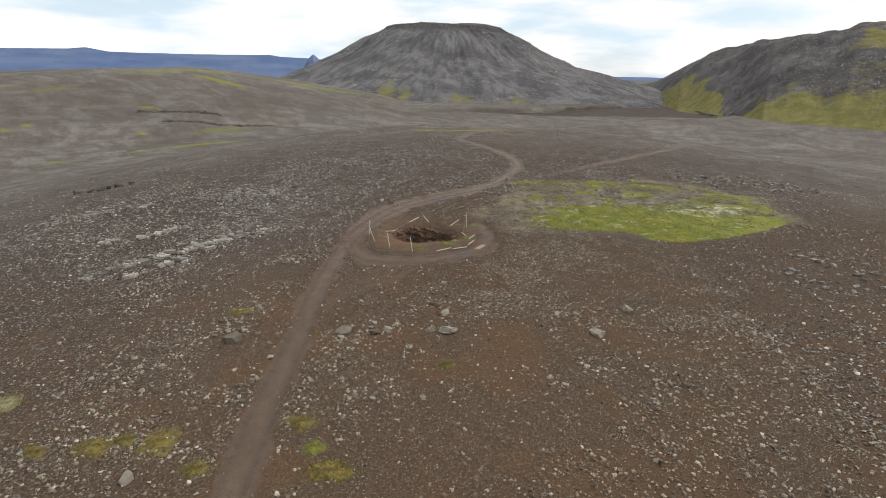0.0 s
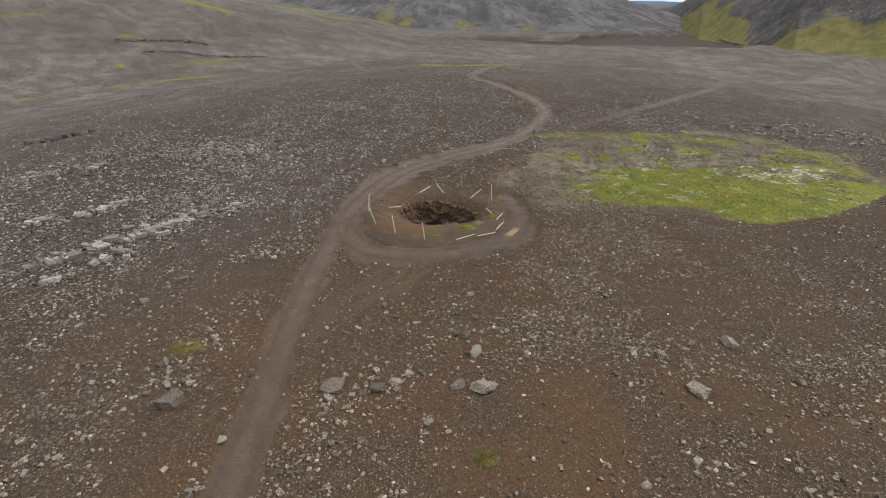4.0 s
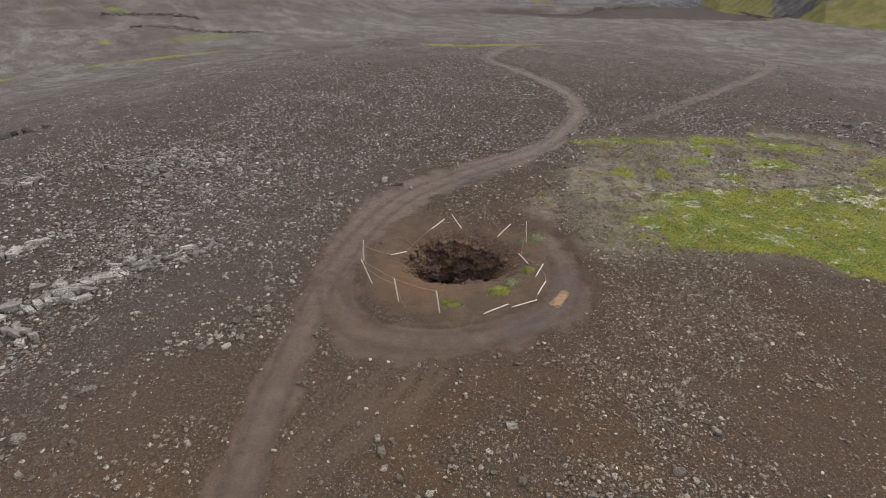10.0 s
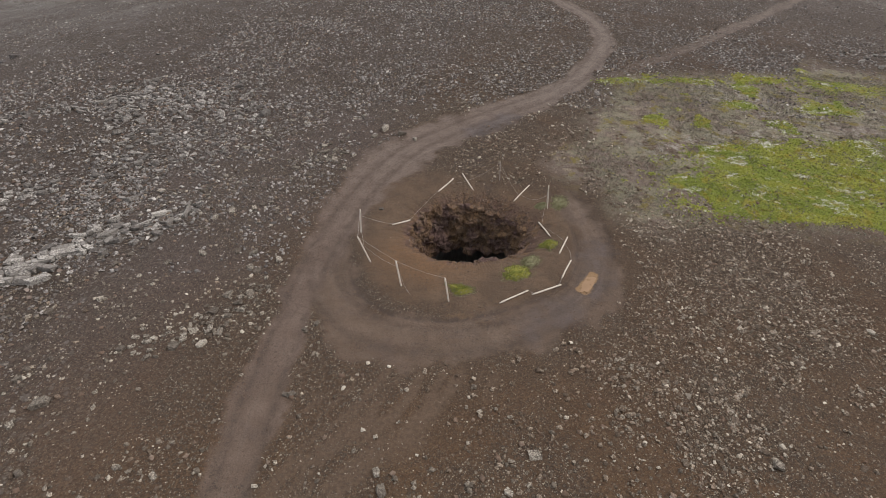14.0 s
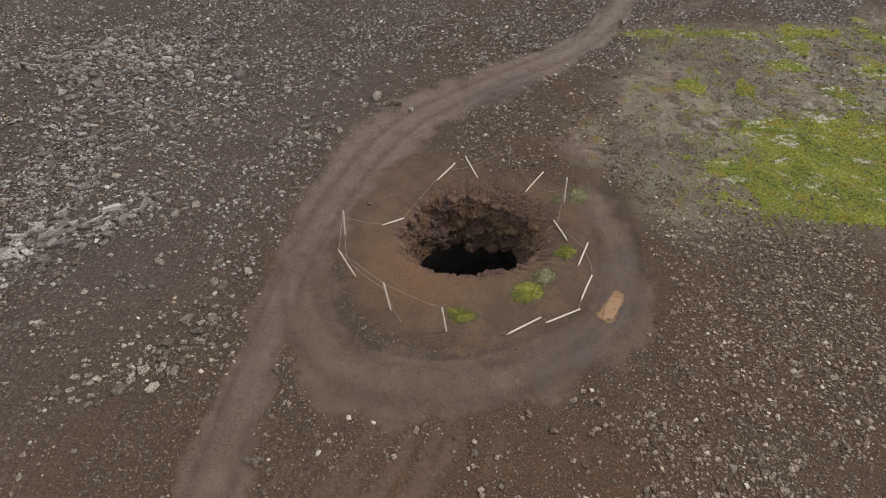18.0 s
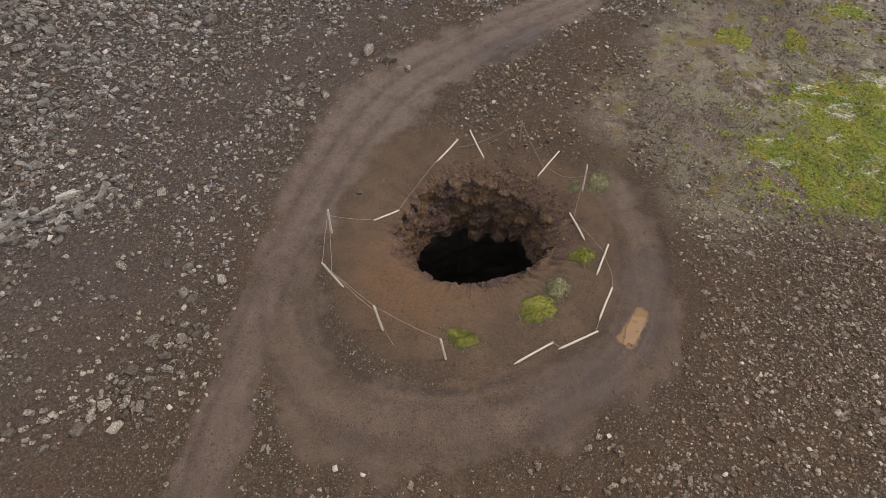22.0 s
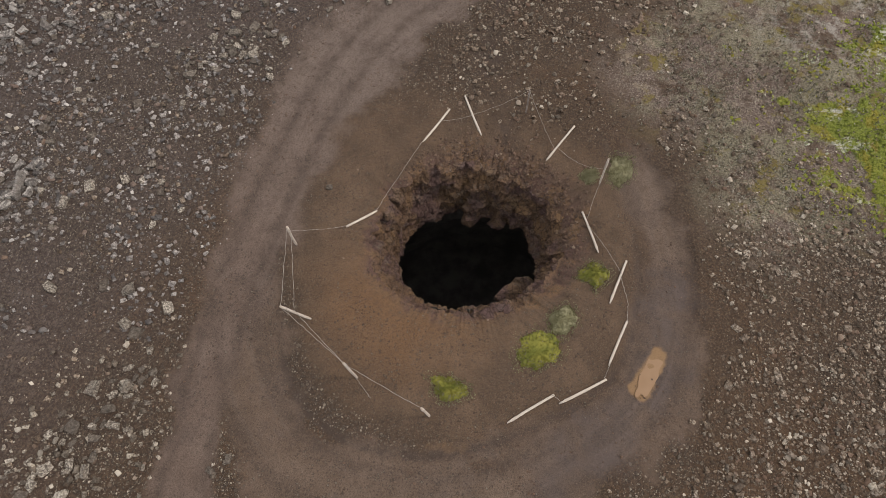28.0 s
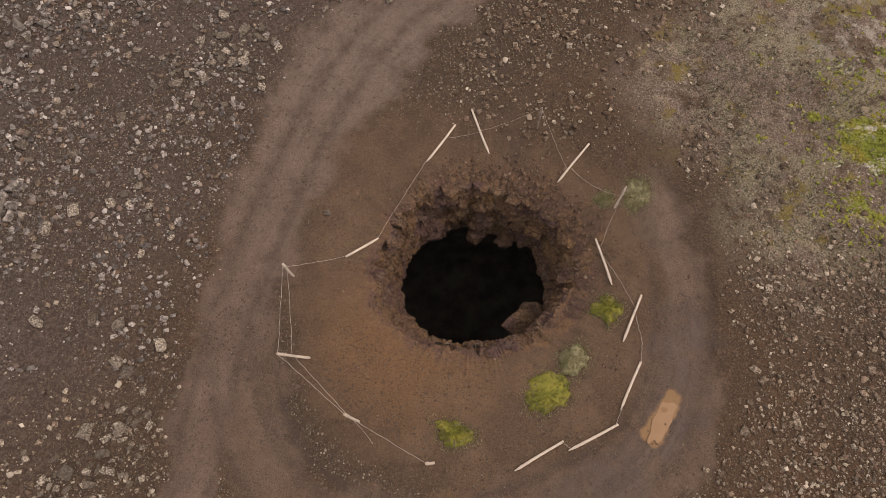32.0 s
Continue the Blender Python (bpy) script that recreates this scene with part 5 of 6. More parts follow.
def build_moss(cx, cy, w, d, hgt, mats, seed, label, turn=0.0):
    """A low cushion of moss with a ragged edge, of many small tufts."""
    rng = random.Random(seed)
    w, d = 1.25 * w, 1.25 * d
    root = new("moss_cushion")
    root.location = (cx, cy, h1(cx, cy))
    bm = bmesh.new()
    n, rings = 40, 8
    c, s = math.cos(turn), math.sin(turn)
    centre = bm.verts.new((0, 0, hgt))
    prev = None
    for k in range(1, rings + 1):
        u = k / rings
        ring = []
        for j in range(n):
            q = 2 * math.pi * j / n
            wob = lobes(q, seed)
            lx, ly = w * u * wob * math.cos(q), d * u * wob * math.sin(q)
            px, py = lx * c - ly * s, lx * s + ly * c
            z = hgt * (1 - u * u) * (0.7 + 0.6 * rng.random()) if k < rings else -0.08
            ring.append(bm.verts.new((px, py, h1(cx + px, cy + py) - root.location.z + z)))
        for j in range(n):
            if prev is None:
                bm.faces.new((centre, ring[j], ring[(j + 1) % n]))
            else:
                bm.faces.new((prev[j], ring[j], ring[(j + 1) % n], prev[(j + 1) % n]))
        prev = ring
    part("cushion", bm, mats[0], root)
    for mi, (mat, count, reach) in enumerate(((mats[0], 700, 0.95), (mats[1], 620, 1.32))):
        bm = bmesh.new()
        for _ in range(count):
            q, u = rng.uniform(0, 2 * math.pi), math.sqrt(rng.random()) * reach
            if mi == 1 and u < 0.5:
                u = rng.uniform(0.5, reach)
            wob = lobes(q, seed)
            lx, ly = w * u * wob * math.cos(q), d * u * wob * math.sin(q)
            px, py = lx * c - ly * s, lx * s + ly * c
            z = hgt * max(0, 1 - u * u) * 0.9 + (0 if u < 1 else -0.01)
            z += h1(cx + px, cy + py) - root.location.z
            size = rng.uniform(0.018, 0.05)
            p = Vector((px, py, z))
            up = Vector((rng.uniform(-0.6, 0.6), rng.uniform(-0.6, 0.6), 1)).normalized() * size * 1.5
            base = [bm.verts.new(p + Vector((math.cos(t + q), math.sin(t + q), -0.4)) * size * 0.7) for t in (0, 1.57, 3.14, 4.71)]
            tip = bm.verts.new(p + up)
            for i in range(4):
                bm.faces.new((base[i], base[(i + 1) % 4], tip))
        tagged(part("fringe", bm, mat, root, smooth=False), kind="stuff")
    tagged(root, label, "moss", "moss cushions by the pit")
    return root


BY_PIT = "bright green moss cushion on the dirt beside the pit"
build_moss(-2.7, 55.85, 0.56, 0.36, 0.06, (M_MOSS, M_MOSSGREY), 1, BY_PIT)
build_moss(0.30, 57.2, 0.82, 0.60, 0.10, (M_MOSS, M_MOSSGREY), 2, BY_PIT, 0.5)
build_moss(1.18, 58.42, 0.48, 0.40, 0.16, (M_MOSSGREY, M_MOSSGREY), 3, "grey-green moss cushion on a stone at the pit's edge", 0.4)
build_moss(2.52, 60.35, 0.42, 0.48, 0.18, (M_MOSS, M_MOSSGREY), 4, "green moss cushion on a clod beside a lying post")
build_moss(3.75, 64.75, 0.4, 0.62, 0.05, (M_MOSSGREY, M_MOSSGREY), 5, "dry grey-green grass tuft by the fence post", -0.3)
build_moss(2.55, 64.55, 0.28, 0.24, 0.08, (M_MOSSGREY, M_MOSSGREY), 6, "small grey-green moss tuft by the fence post")
FIELD = "ochre and green moss cushion among lava stones"
for k, (x, y, w, d, mats) in enumerate(((-8.0, 26.2, 0.8, 0.6, (M_MOSSOCHRE, M_MOSSGREY)), (-6.9, 24.2, 0.6, 0.5, (M_MOSS, M_MOSSGREY)), (-5.7, 22.5, 0.9, 0.6, (M_MOSSOCHRE, M_MOSS)), (-18.9, 24, 1.0, 0.7, (M_MOSSOCHRE, M_MOSSGREY)),
                                        (-17.3, 24.6, 0.6, 0.5, (M_MOSSOCHRE, M_MOSSGREY)), (-15.4, 24.5, 0.85, 1.1, (M_MOSSOCHRE, M_MOSSGREY)), (0.3, 32.2, 0.5, 0.4, (M_MOSSOCHRE, M_MOSSGREY)), (-16.7, 40.4, 0.8, 0.6, (M_MOSSOCHRE, M_MOSSGREY)),
                                        (-26.5, 27.8, 0.8, 0.7, (M_MOSSGREY, M_MOSSOCHRE)), (-21.7, 23.6, 0.6, 0.4, (M_MOSSOCHRE, M_MOSSGREY)), (-12.6, 22.4, 0.6, 0.5, (M_MOSSOCHRE, M_MOSSGREY)))):
    ob = build_moss(x, y, w, d, 0.10, mats, 20 + k, FIELD)
    tagged(ob, group="moss cushions in the field")


# ---- boulders and outcrops ----
BOULDERS = [boulder_mesh("boulder", 40 + k, 15 + k % 4 * 3, 0.55 + 0.06 * (k % 4), M_BOULDER, 1.15 + 0.1 * (k % 3)) for k in range(10)]


def place_boulder(x, y, size, rng, label="grey lichen-spotted lava boulder half sunk in gravel"):
    ob = new("boulder", BOULDERS[rng.randrange(len(BOULDERS))])
    s = size * 0.88
    ob.matrix_world = Matrix.Translation((x, y, h1(x, y) + 0.10 * s)) @ Euler((rng.uniform(-0.3, 0.3), rng.uniform(-0.3, 0.3), rng.uniform(0, 6.28))).to_matrix().to_4x4() @ Matrix.Diagonal((s, s * rng.uniform(0.8, 1.1), s * rng.uniform(0.75, 1.05), 1))
    tagged(ob, label, "boulder", "lava boulders")


RNG = random.Random(7)
for x, y, s in ((-7.5, 37.0, 1.35), (-5.1, 36.8, 1.0), (-4.2, 37.3, 0.7), (0.5, 36.8, 1.4), (-0.9, 36.9, 0.8), (0.2, 39.8, 0.95), (-0.3, 41.3, 0.75), (15.5, 41.2, 1.2), (11.9, 37.0, 1.2), (10.9, 39.8, 0.8), (-21.8, 45.2, 0.85),
                (-20.4, 48.2, 0.8), (-15.4, 41.3, 0.55), (-15.6, 35.8, 1.5), (-8.8, 74.5, 0.9), (-7.4, 73.7, 0.75), (-6.3, 73.1, 0.55), (-9.5, 73.3, 0.6), (-15.6, 58.9, 0.5), (-15.6, 21.6, 0.9)):
    place_boulder(x, y, s, RNG)
ob = new("stone", BOULDERS[3])
ob.matrix_world = Matrix.Translation((-7.78, 63.3, h1(-7.78, 63.3) + 0.04)) @ Matrix.Diagonal((0.3, 0.24, 0.22, 1))
tagged(ob, "single small brown stone on the bare dirt", "stone")


def build_outcrop(points, width, size, seed, label, count, ledges=(), mat=None):
    """Cracked slabs in a line, proud of the soil."""
    line = smooth_line(points, 5)
    rng = random.Random(seed)
    cx, cy = line[len(line) // 2]
    root = new("rock_outcrop")
    root.location = (cx, cy, h1(cx, cy))
    meshes = [boulder_mesh("slab", seed * 10 + k, 11 + k, 0.55, mat or M_SLAB, 1.25, 1.6) for k in range(5)]
    placed = []
    for _ in range(count * 3):
        u = rng.random() * (len(line) - 1)
        i = min(int(u), len(line) - 2)
        p = line[i] * (1 - (u - i)) + line[i + 1] * (u - i)
        t = line[i + 1] - line[i]
        nrm = np.array([-t[1], t[0]]) / (np.hypot(*t) + 1e-9)
        p = p + nrm * rng.gauss(0, width * 0.5)
        s = size * rng.choice((0.45, 0.6, 0.8, 1.1, 1.6)) * rng.uniform(0.8, 1.2)
        if len(placed) >= count or any(math.hypot(p[0] - a, p[1] - b) < 0.43 * (s + c) for a, b, c in placed):
            continue
        placed.append((p[0], p[1], s))
        ob = new("slab", meshes[rng.randrange(5)])
        ob.parent = root
        ob.location = (p[0] - cx, p[1] - cy, h1(*p) - root.location.z + rng.uniform(0.0, 0.14) * s)
        ob.rotation_euler = (rng.uniform(-0.3, 0.3), rng.uniform(-0.3, 0.3), math.atan2(t[1], t[0]) + rng.uniform(-0.9, 0.9))
        ob.scale = (s, s * rng.uniform(0.65, 1.0), s * rng.uniform(0.7, 1.3))
    for k, (pts, wide) in enumerate(ledges):
        build_ledge(root, pts, wide, 0.26 + 0.16 * wide, seed * 20 + k)
    tagged(root, label, "rock outcrop", "lava outcrops")


LEDGE_BLOCKS = [boulder_mesh("block", 640 + k, 11 + k, 0.6, M_LEDGE, 1.3, 1.7) for k in range(7)]


def build_ledge(root, points, width, tall, seed):
    """A back of pale rock broken into fitted blocks, with a scarp along its lower side."""
    line = smooth_line(points, 20)
    rng = random.Random(seed)
    run = np.concatenate([[0], np.cumsum(np.hypot(*np.diff(line, axis=0).T))])
    s = 0.0
    while s < run[-1]:
        x, y = float(np.interp(s, run, line[:, 0])), float(np.interp(s, run, line[:, 1]))
        x2, y2 = float(np.interp(s + 0.3, run, line[:, 0])), float(np.interp(s + 0.3, run, line[:, 1]))
        turn = math.atan2(y2 - y, x2 - x) if s + 0.3 < run[-1] else math.atan2(line[-1][1] - line[-2][1], line[-1][0] - line[-2][0])
        long = rng.choice((0.35, 0.5, 0.7, 0.95, 1.3)) * rng.uniform(0.85, 1.15)
        rows = 1 if width < 0.4 else 2
        for j in range(rows):
            off = (j - (rows - 1) / 2) * width * 0.9 + rng.uniform(-0.3, 0.3) * width
            px, py = x - math.sin(turn) * off, y + math.cos(turn) * off
            wide = width * rng.uniform(0.7, 1.15) * (1.25 if rows == 1 else 0.95)
            ob = new("block", LEDGE_BLOCKS[rng.randrange(7)])
            ob.parent = root
            ob.location = (px - root.location.x, py - root.location.y, h1(px, py) - root.location.z + 0.28 * tall + rng.uniform(-0.03, 0.10))
            ob.rotation_euler = (rng.uniform(-0.16, 0.16), rng.uniform(-0.16, 0.16), turn + rng.uniform(-0.55, 0.55))
            ob.scale = (long * 0.86, wide * rng.uniform(0.8, 1.3), tall * rng.uniform(1.7, 2.5))
        s += long * 0.94


CRACKED = "cracked pale grey lava slabs breaking through the soil"
build_outcrop([(-35.5, 48.5), (-32.5, 51.8), (-30.2, 55.3), (-27.8, 57.6), (-25.3, 59.8), (-23.6, 61.4)], 1.2, 0.5, 11, CRACKED, 170,
              (([(-28.6, 55.5), (-27.5, 56.5), (-25.8, 56.8)], 0.75), ([(-27.6, 57.7), (-25.8, 58.2)], 0.35), ([(-27.6, 56.6), (-26.6, 57.5)], 0.5), ([(-26.8, 58.4), (-25.2, 59.6)], 0.6), ([(-25.4, 59.6), (-24.4, 58.8)], 0.45),
               ([(-30.5, 53.6), (-30.2, 55.1), (-30.0, 56.2)], 0.7), ([(-28.2, 53.4), (-27.0, 52.7), (-25.9, 52.0)], 0.55), ([(-28.6, 51.0), (-28.1, 52.4)], 0.5), ([(-30.8, 48.4), (-28.9, 49.3)], 0.55), ([(-29.6, 57.8), (-28.2, 58.3)], 0.5), ([(-32.5, 51.5), (-31.0, 53.0)], 0.6)))
build_outcrop([(-25.4, 58.8), (-24, 60.2), (-22.4, 60.7), (-21.1, 61.6), (-20.2, 62.8), (-19.6, 64)], 0.9, 0.4, 12, CRACKED, 150,
              (([(-26.0, 60.4), (-24.8, 61.3)], 0.34), ([(-25.3, 61.2), (-24.3, 62.7)], 0.31), ([(-24.4, 60.4), (-23.6, 61.5), (-22.6, 61.8)], 0.37), ([(-22.5, 61.7), (-21.6, 63.1)], 0.27), ([(-20.7, 61.6), (-20.2, 62.6), (-19.6, 63.8)], 0.27)))
build_outcrop([(-41, 60), (-38.5, 61.2), (-36, 62.3), (-33.6, 65.6), (-31.5, 67)], 1.0, 0.6, 13, CRACKED, 120, (([(-36.8, 61.5), (-34.9, 63.1)], 0.6), ([(-35.4, 63.4), (-34.2, 65.3)], 0.6), ([(-34.7, 64.3), (-33.5, 65.5)], 0.4), ([(-40.5, 60.2), (-38.2, 61.2)], 0.6)))
build_outcrop([(-55, 77), (-51.5, 78), (-48.5, 79), (-45.5, 80.2), (-40, 82)], 1.3, 0.7, 14, CRACKED, 100, (([(-44.8, 77.2), (-45.2, 80.3)], 0.7), ([(-39.0, 81.3), (-36.6, 80.2)], 0.4), ([(-36.8, 82.2), (-34.0, 83.4), (-32.4, 82.4)], 0.3), ([(-33.2, 79.3), (-31.0, 77.8)], 0.35)))
build_outcrop([(-37, 81), (-31, 82.5), (-25, 79), (-20, 80)], 6.0, 0.5, 15, "field of broken grey lava slabs on the slope", 290)
build_outcrop([(-31, 70), (-26, 72), (-21, 73)], 5.0, 0.36, 16, "field of broken grey lava slabs on the slope", 260)
build_outcrop([(-72, 103), (-66.5, 103.4), (-62, 105)], 0.9, 2.2, 17, "dark lava outcrop on the far slope", 18, mat=M_DARKROCK)
build_outcrop([(42, 93), (50, 96), (57, 94), (66, 97)], 6.0, 0.6, 18, CRACKED, 120)
DARK = "dark broken lava ledge on the far slope"
build_outcrop([(-158, 284), (-146, 288), (-132, 293), (-118, 291)], 2.4, 1.1, 22, DARK, 110, mat=M_DARKROCK)
build_outcrop([(-138, 270), (-122, 273), (-106, 271)], 2.0, 1.0, 23, DARK, 80, mat=M_DARKROCK)
build_outcrop([(-104, 271), (-96, 275), (-86, 279)], 1.6, 1.1, 24, DARK, 60, mat=M_DARKROCK)
build_outcrop([(-18.4, 51.5), (-16.4, 52.3), (-15.2, 53.7), (-13.7, 54.8), (-13.0, 56)], 0.9, 0.30, 19, "row of loose pale lava stones beside the track", 90, mat=M_BOULDER)
build_outcrop([(-15.2, 69.2), (-13.6, 70.4), (-12.2, 70.0), (-11.0, 71.0)], 1.1, 0.30, 20, "loose pale yellowish lava stones beside the track", 70, mat=M_BOULDER)
build_outcrop([(33, 48), (36, 51), (40, 50), (46, 54)], 7.0, 0.5, 21, CRACKED, 80)


# ---- loose stones ----
FLAT = [chunk_arrays(390 + k, 8 + k % 2, 0.28, 1.2) for k in range(12)]
SMALL = [chunk_arrays(300 + k, 7, 0.48, 1.25) for k in range(8)]
ROUGH = [chunk_arrays(330 + k, 9 + k % 3, 0.40, 1.25) for k in range(18)]
PEBBLE = [chunk_arrays(360 + k, 6, 0.48, 1.2) for k in range(6)]


def stone_chance(x, y, m):
    """How many stones lie at a place, 0..1."""
    bare = np.clip(1.25 * m["tracks"] + 1.1 * m["apron"], 0, 1)
    d = (1 - bare) * (1 - 0.93 * m["green"]) * (1 - 0.8 * m["sparse"])
    patch = fbm(x, y, 7.0, 4, 401)
    west = sstep(-8, -14, x - 0.35 * np.clip(y - 62, -10, 60)) * sstep(52, 62, y)
    d = d * (0.22 + 0.12 * west + 1.0 * sstep(0.40, 0.64, patch)) * (0.3 + 0.9 * sstep(0.38, 0.62, fbm(x, y, 1.7, 3, 405)))
    empty = bare_patches(x, y)
    rr = np.hypot(x - PIT[0], y - PIT[1])
    trodden = sstep(10.4 + 0.1 * (x > 0), 8.8, rr + 2.6 * (fbm(x, y, 1.5, 2, 402) - 0.5)) * sstep(3.0, -1.0, y - 63.5 - 0.25 * (x + 10)) * (x > -11)
    track_x = np.interp(y, [60, 65, 68.6, 72.3, 75.3], [-10.7, -9.5, -7.8, -5.0, -2.0])
    trodden = np.maximum(trodden, sstep(-3.0, -4.0, x + 0.8 * (fbm(x, y, 1.2, 2, 404) - 0.5)) * (x > track_x) * (y > 60) * (y < 75))
    strewn = 0.12 * sstep(-6, -18, x - 0.35 * (y - 62)) * sstep(52, 64, y) + 1.6 * sstep(4, 7, x) * sstep(44, 50, y) * sstep(66, 58, y) * sstep(19, 11, x) + 0.9 * sstep(-5, -2, x) * sstep(12, 8, x) * sstep(38, 42, y) * sstep(52, 49, y)
    strewn = strewn + 0.9 * sstep(5, 10, x) * sstep(44, 39, y)
    d = d * (1 - 0.55 * sstep(-9, -13, x) * sstep(66, 58, y) * sstep(40, 48, y)) * sstep(150, 70, np.hypot(x, y - 55))
    return np.clip((d * (1 - 0.8 * np.clip(empty, 0, 1)) * (1 + 1.2 * strewn)) * (1 - trodden), 0, 1)


def throw(n, box, rng, chance_power=1.0, hole=None, fade=None):
    x, y = rng.uniform(box[0], box[1], n), rng.uniform(box[2], box[3], n)
    if hole:
        keep = ~((x > hole[0]) & (x < hole[1]) & (y > hole[2]) & (y < hole[3]))
        x, y = x[keep], y[keep]
    m = masks(x, y)
    chance = stone_chance(x, y, m) ** chance_power
    if fade:
        chance = chance * sstep(fade[1], fade[0], y + 0.3 * np.abs(x) + 12 * (fbm(x, y, 14, 3, 407) - 0.5))
    keep = rng.random(len(x)) < chance
    keep &= np.hypot(x - PIT[0], y - PIT[1]) > 4.6
    x, y = x[keep], y[keep]
    m = {key: v[keep] for key, v in m.items()}
    return x, y, height(x, y, m)


NRNG = np.random.default_rng(12)


def brown_share(x, y):
    """The share of dark brown stones: most on the east side and north of the pit."""
    return np.clip(0.18 + 0.62 * sstep(-7, -3, x) * sstep(42, 50, y) * sstep(80, 72, y) - 0.15 * sstep(14, 20, x) + 0.3 * sstep(-3, 3, x) * sstep(48, 42, y), 0, 0.95)


def stones(name, n, box, low, high, shapes, label, power=1.0, skew=2.2, hole=None, fade=None, pale=None):
    x, y, z = throw(n, box, NRNG, power, hole, fade)
    size = low + (high - low) * NRNG.random(len(x)) ** skew
    east = sstep(3, 7, x) * sstep(40, 48, y) * sstep(68, 60, y)
    if high > 0.2:
        size = size * (1 - 0.15 * east)
    brown = NRNG.random(len(x)) < brown_share(x, y)
    size = np.where(brown, size * 0.85, size * (0.85 + 0.12 * sstep(-12, -22, x - 0.4 * (y - 62)) * sstep(56, 66, y)))
    grey = ~brown & (x < -10.5 + 0.35 * (y - 62) + 4 * (fbm(x, y, 3.0, 2, 408) - 0.5)) & (y > 57)
    if pale:
        grey = np.zeros(len(x), bool)
    for sel, mat, word in ((~brown & ~grey, pale or M_STONE, "pale"), (grey, M_SLOPE, "grey"), (brown, M_BROWN, "brown")):
        if not sel.any():
            continue
        ob = scatter(word + "_" + name, x[sel], y[sel], z[sel], size[sel], shapes, mat, NRNG)
        tagged(ob, word + " " + label, "stones", kind="stuff")


NEAR = (-30, 26, 18, 80)
stones("flat_stones", 36000, (3.5, 27, 38, 66), 0.05, 0.18, FLAT, "flat broken lava stones lying close together", skew=1.8)
stones("lava_stones", 90000, NEAR, 0.07, 0.30, ROUGH, "angular lava stones scattered over the soil", skew=2.6)
stones("gravel", 150000, (-27, 24, 22, 78), 0.03, 0.09, PEBBLE, "fine lava gravel on the soil", power=0.6)
stones("far_stones", 60000, (-110, 100, 22, 170), 0.12, 0.36, SMALL, "lava stones strewn over the plain", skew=2.4, hole=NEAR, pale=M_SLOPE)
stones("slope_stones", 60000, (-60, -24, 46, 110), 0.09, 0.34, SMALL, "lava stones strewn over the western slope", power=0.7, skew=2.2, fade=(80, 125), pale=M_SLOPE)
stones("crest_stones", 80000, (-32, 62, 79, 128), 0.09, 0.30, SMALL, "lava stones strewn over the crest behind the pit", power=0.7, skew=2.0, fade=(95, 140), pale=M_SLOPE)
stones("meadow_stones", 22000, (24, 60, 24, 70), 0.09, 0.36, SMALL, "lava stones strewn round the moss field", power=0.8, skew=2.2, pale=M_SLOPE)

# the larger stones, one by one
STONE_MESHES = []
for k in range(14):
    bm = chunk(420 + k, 13 + k % 5, 0.55, 1.25)
    me = bpy.data.meshes.new("lava_stone")
    bm.to_mesh(me)
    bm.free()
    me.materials.append(M_BOULDER)
    STONE_MESHES.append(me)
x, y, z = throw(2600, (-25, 18, 28, 78), NRNG)
ok = (NRNG.random(len(x)) > 1.3 * brown_share(x, y)) & (np.hypot(x - PIT[0], y - PIT[1]) > 9.8)
x, y, z = x[ok], y[ok], z[ok]
for px, py, pz in list(zip(x, y, z))[:290]:
    s = RNG.choice((0.28, 0.3, 0.33, 0.36, 0.4, 0.5))
    ob = new("lava_stone", STONE_MESHES[RNG.randrange(14)])
    ob.matrix_world = Matrix.Translation((px, py, pz + 0.12 * s)) @ Euler((RNG.uniform(-0.3, 0.3), RNG.uniform(-0.3, 0.3), RNG.uniform(0, 6.28))).to_matrix().to_4x4() @ Matrix.Diagonal((s, s * RNG.uniform(0.75, 1.1), s * RNG.uniform(0.7, 1.0), 1))
    tagged(ob, "angular pale grey lava stone lying on the soil", "stone", "larger loose stones")
FLAT_MESHES = []
for k in range(12):
    bm = chunk(450 + k, 12 + k % 4, 0.34, 1.25)
    me = bpy.data.meshes.new("flat_stone")
    bm.to_mesh(me)
    bm.free()
    me.materials.append(M_FLATSTONE)
    FLAT_MESHES.append(me)
x, y, z = throw(1500, (4.5, 17, 46, 66), NRNG)
for px, py, pz in list(zip(x, y, z))[:260]:
    s = RNG.choice((0.16, 0.18, 0.2, 0.24, 0.28, 0.34))
    ob = new("flat_stone", FLAT_MESHES[RNG.randrange(12)])
    ob.matrix_world = Matrix.Translation((px, py, pz + 0.06 * s)) @ Euler((RNG.uniform(-0.2, 0.2), RNG.uniform(-0.2, 0.2), RNG.uniform(0, 6.28))).to_matrix().to_4x4() @ Matrix.Diagonal((s, s * RNG.uniform(0.7, 1.1), s * RNG.uniform(0.7, 1.0), 1))
    tagged(ob, "flat broken brown lava stone lying on the gravel", "stone", "flat stones beside the worn ring")
x, y = NRNG.uniform(-13, 8, 24000), NRNG.uniform(41, 76, 24000)
ok = (np.hypot(x - PIT[0], y - PIT[1]) > 3.9) & (fbm(x, y, 1.4, 3, 406) + 0.25 * NRNG.random(24000) > 0.56 + 0.12 * masks(x, y)["road"])
ob = scatter("dirt_crumbs", x[ok], y[ok], height(x[ok], y[ok]), 0.02 + 0.07 * NRNG.random(ok.sum()) ** 3, PEBBLE, M_CLOD, NRNG)
tagged(ob, "small crumbs of earth and gravel on the bare dirt", "gravel", kind="stuff")
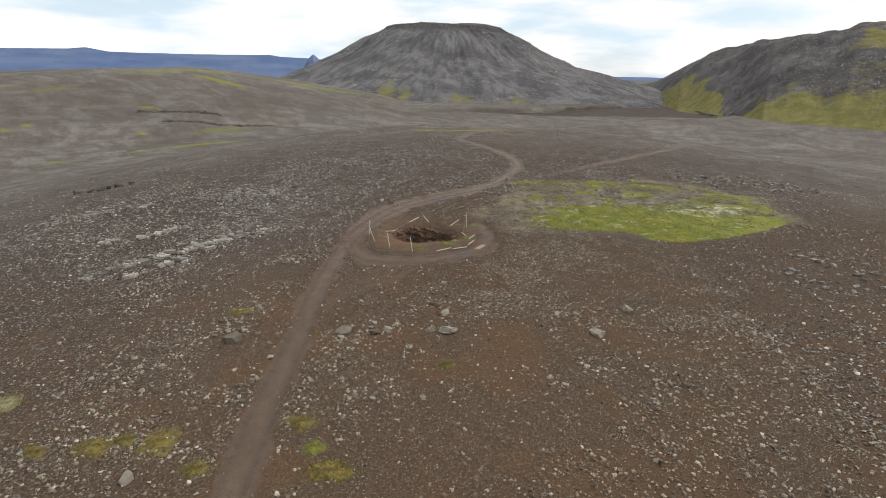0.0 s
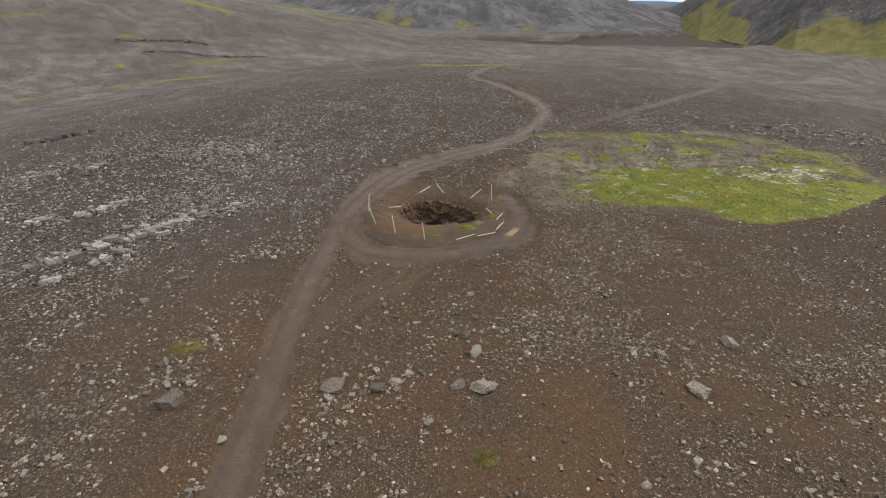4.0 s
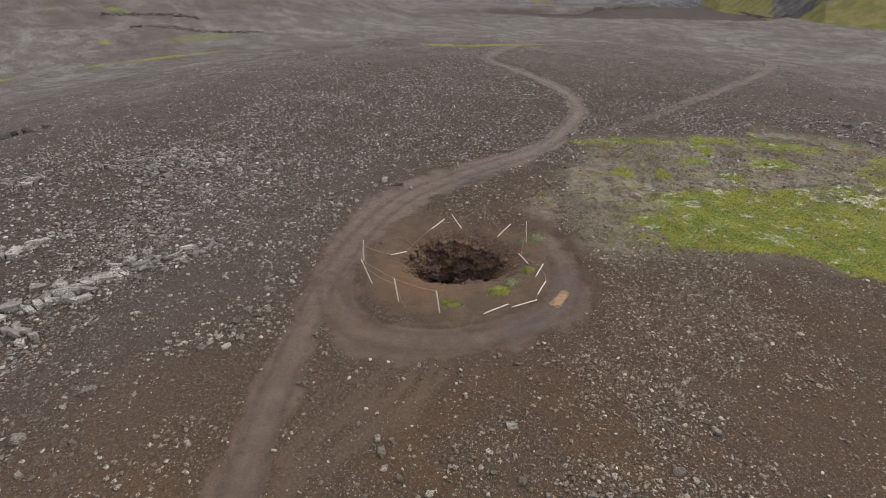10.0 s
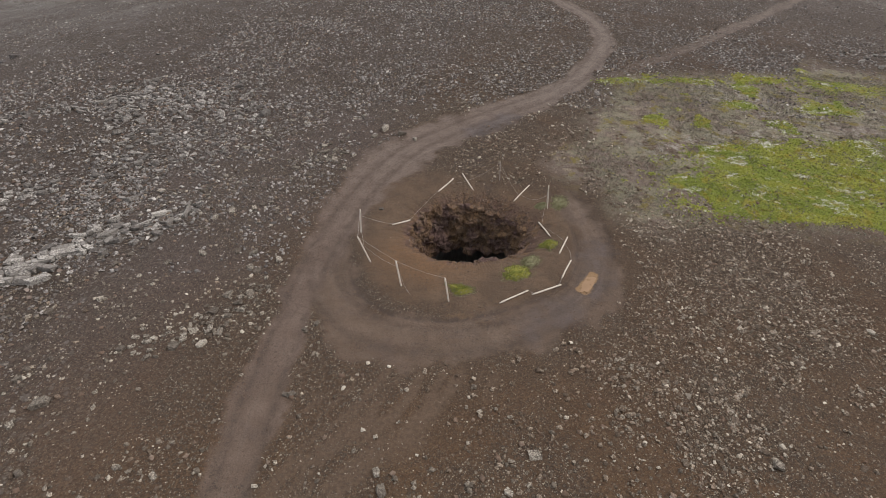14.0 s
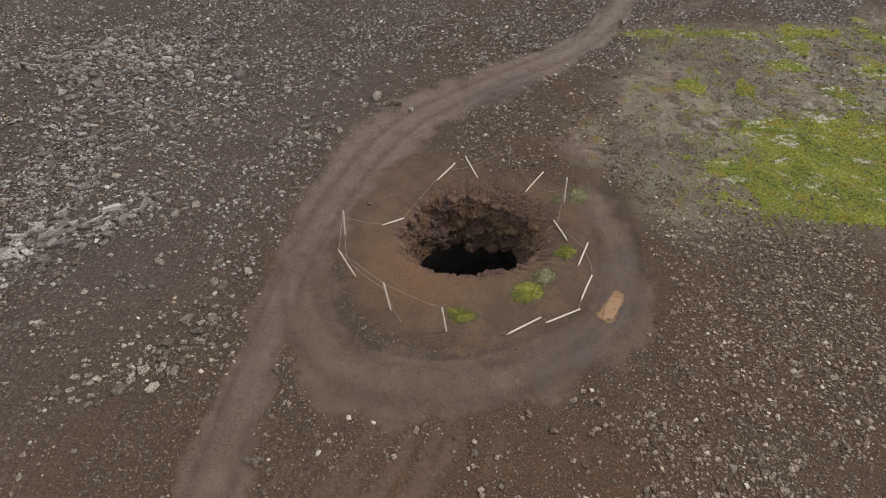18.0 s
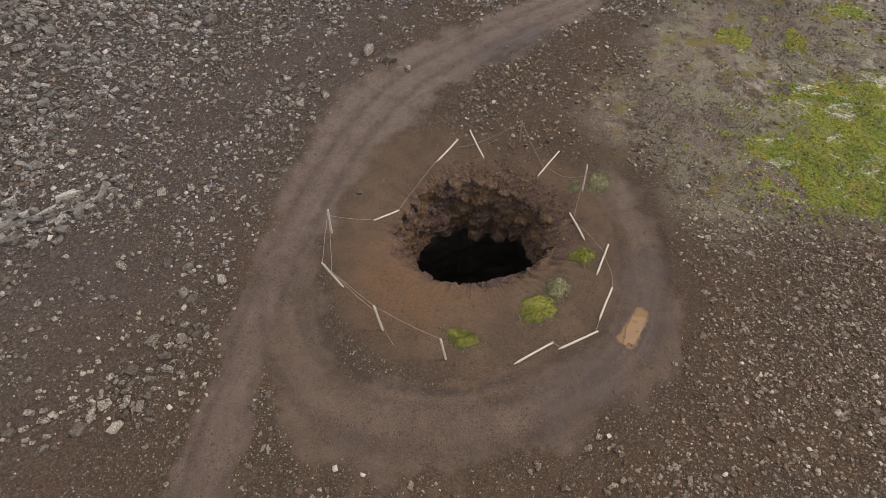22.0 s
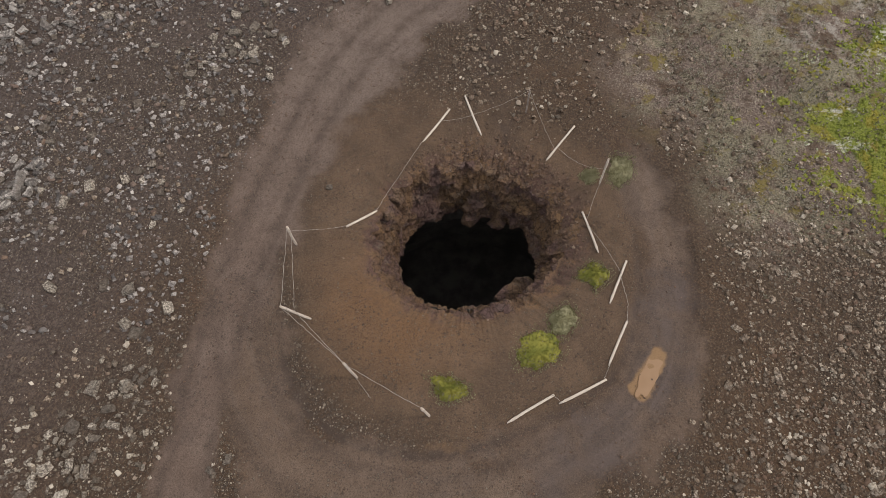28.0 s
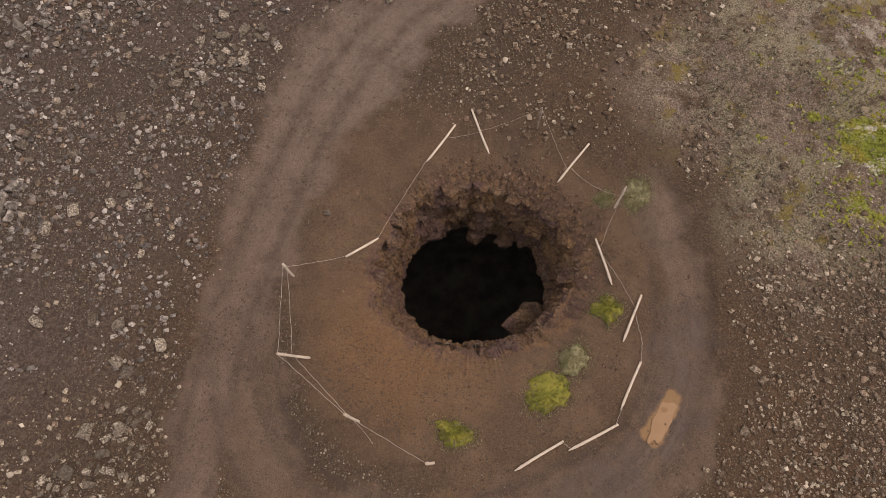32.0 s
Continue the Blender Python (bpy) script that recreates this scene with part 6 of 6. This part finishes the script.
# broken clods round the pit's rim and on the scree above it
ang = np.concatenate([NRNG.uniform(0, 2 * np.pi, 800), NRNG.normal(1.2, 0.75, 2200)])
out = np.abs(NRNG.normal(0, 0.35, len(ang))) * (0.4 + 1.5 * np.clip(np.sin(ang + 0.5), 0, 1))
x, y = PIT[0] + (rim_radius(ang) + 0.02 + out) * np.cos(ang), PIT[1] + (rim_radius(ang) + 0.02 + out) * np.sin(ang)
size = (0.025 + 0.17 * NRNG.random(len(ang)) ** 4) * (0.55 + 0.45 * np.clip(np.sin(ang + 0.6), 0, 1))
ob = scatter("rim_rubble", x, y, height(x, y), size, ROUGH, M_CLOD, NRNG, sink=0.35)
tagged(ob, "reddish broken clods and stones along the pit's rim", "rubble", kind="stuff")


# ---- moss field ----
def build_moss_field():
    x, y = NRNG.uniform(8, 50, 150000), NRNG.uniform(58, 90, 150000)
    m = masks(x, y)
    keep = NRNG.random(len(x)) < m["green"] * 0.85 * sstep(45, 20, x)
    x, y = x[keep], y[keep]
    m = {key: v[keep] for key, v in m.items()}
    tuft = [chunk_arrays(500 + k, 6, 0.55, 1.2) for k in range(5)]
    ob = scatter("moss_field", x, y, height(x, y, m), NRNG.uniform(0.05, 0.20, len(x)), tuft, M_FIELDMOSS, NRNG, sink=0.4, smooth=True)
    tagged(ob, "thick yellow-green moss tussocks with pale lichen", "moss", kind="stuff")


def field_moss_material():
    mat, nt, bsdf = start_material("tussock_moss", 0.95, 0.1)
    k = Nodes(nt)
    col = moss_colour(k, k.noise(15.0, 4, 0.8))
    col = k.mix(k.ramp(k.noise(0.6, 8, 0.8, stretch=(1.0, 1.6, 1.0)), 0.545, 0.625, 0, 0.85), col, (0.44, 0.44, 0.36))
    k.link(col, bsdf.inputs["Base Color"])
    k.bump(k.noise(30, 4, 0.7), 0.7, 0.03, bsdf)
    return mat


M_FIELDMOSS = field_moss_material()
build_moss_field()


# ---- dry grass ----
def grass_arrays(seed, blades):
    """A splayed tuft of thin pointed blades."""
    rng = random.Random(seed)
    v, f = [], []
    for k in range(blades):
        a = 6.283 * (k + rng.random()) / blades
        c, s, w, r, h = math.cos(a), math.sin(a), 0.09, rng.uniform(0.3, 0.55), rng.uniform(0.15, 0.5)
        v += [(0.06 * c - w * s, 0.06 * s + w * c, 0.0), (0.06 * c + w * s, 0.06 * s - w * c, 0.0), (r * c, r * s, h)]
        f.append((3 * k, 3 * k + 1, 3 * k + 2))
    return np.array(v), np.array(f)


x, y = NRNG.uniform(4, 50, 70000), NRNG.uniform(58, 90, 70000)
m = masks(x, y)
keep = NRNG.random(len(x)) < 1.4 * m["sparse"] * (1 - 0.6 * m["green"]) * (1 - m["tracks"]) * sstep(0.36, 0.62, fbm(x, y, 2.4, 4, 403))
x, y = x[keep], y[keep]
m = {key: v[keep] for key, v in m.items()}
ob = scatter("dry_grass", x, y, height(x, y, m), NRNG.uniform(0.08, 0.26, len(x)), [grass_arrays(520 + k, 5) for k in range(6)], M_DRY, NRNG, sink=0.05, smooth=False)
tagged(ob, "thin pale grey-green dry grass and lichen tufts", "grass", kind="stuff")
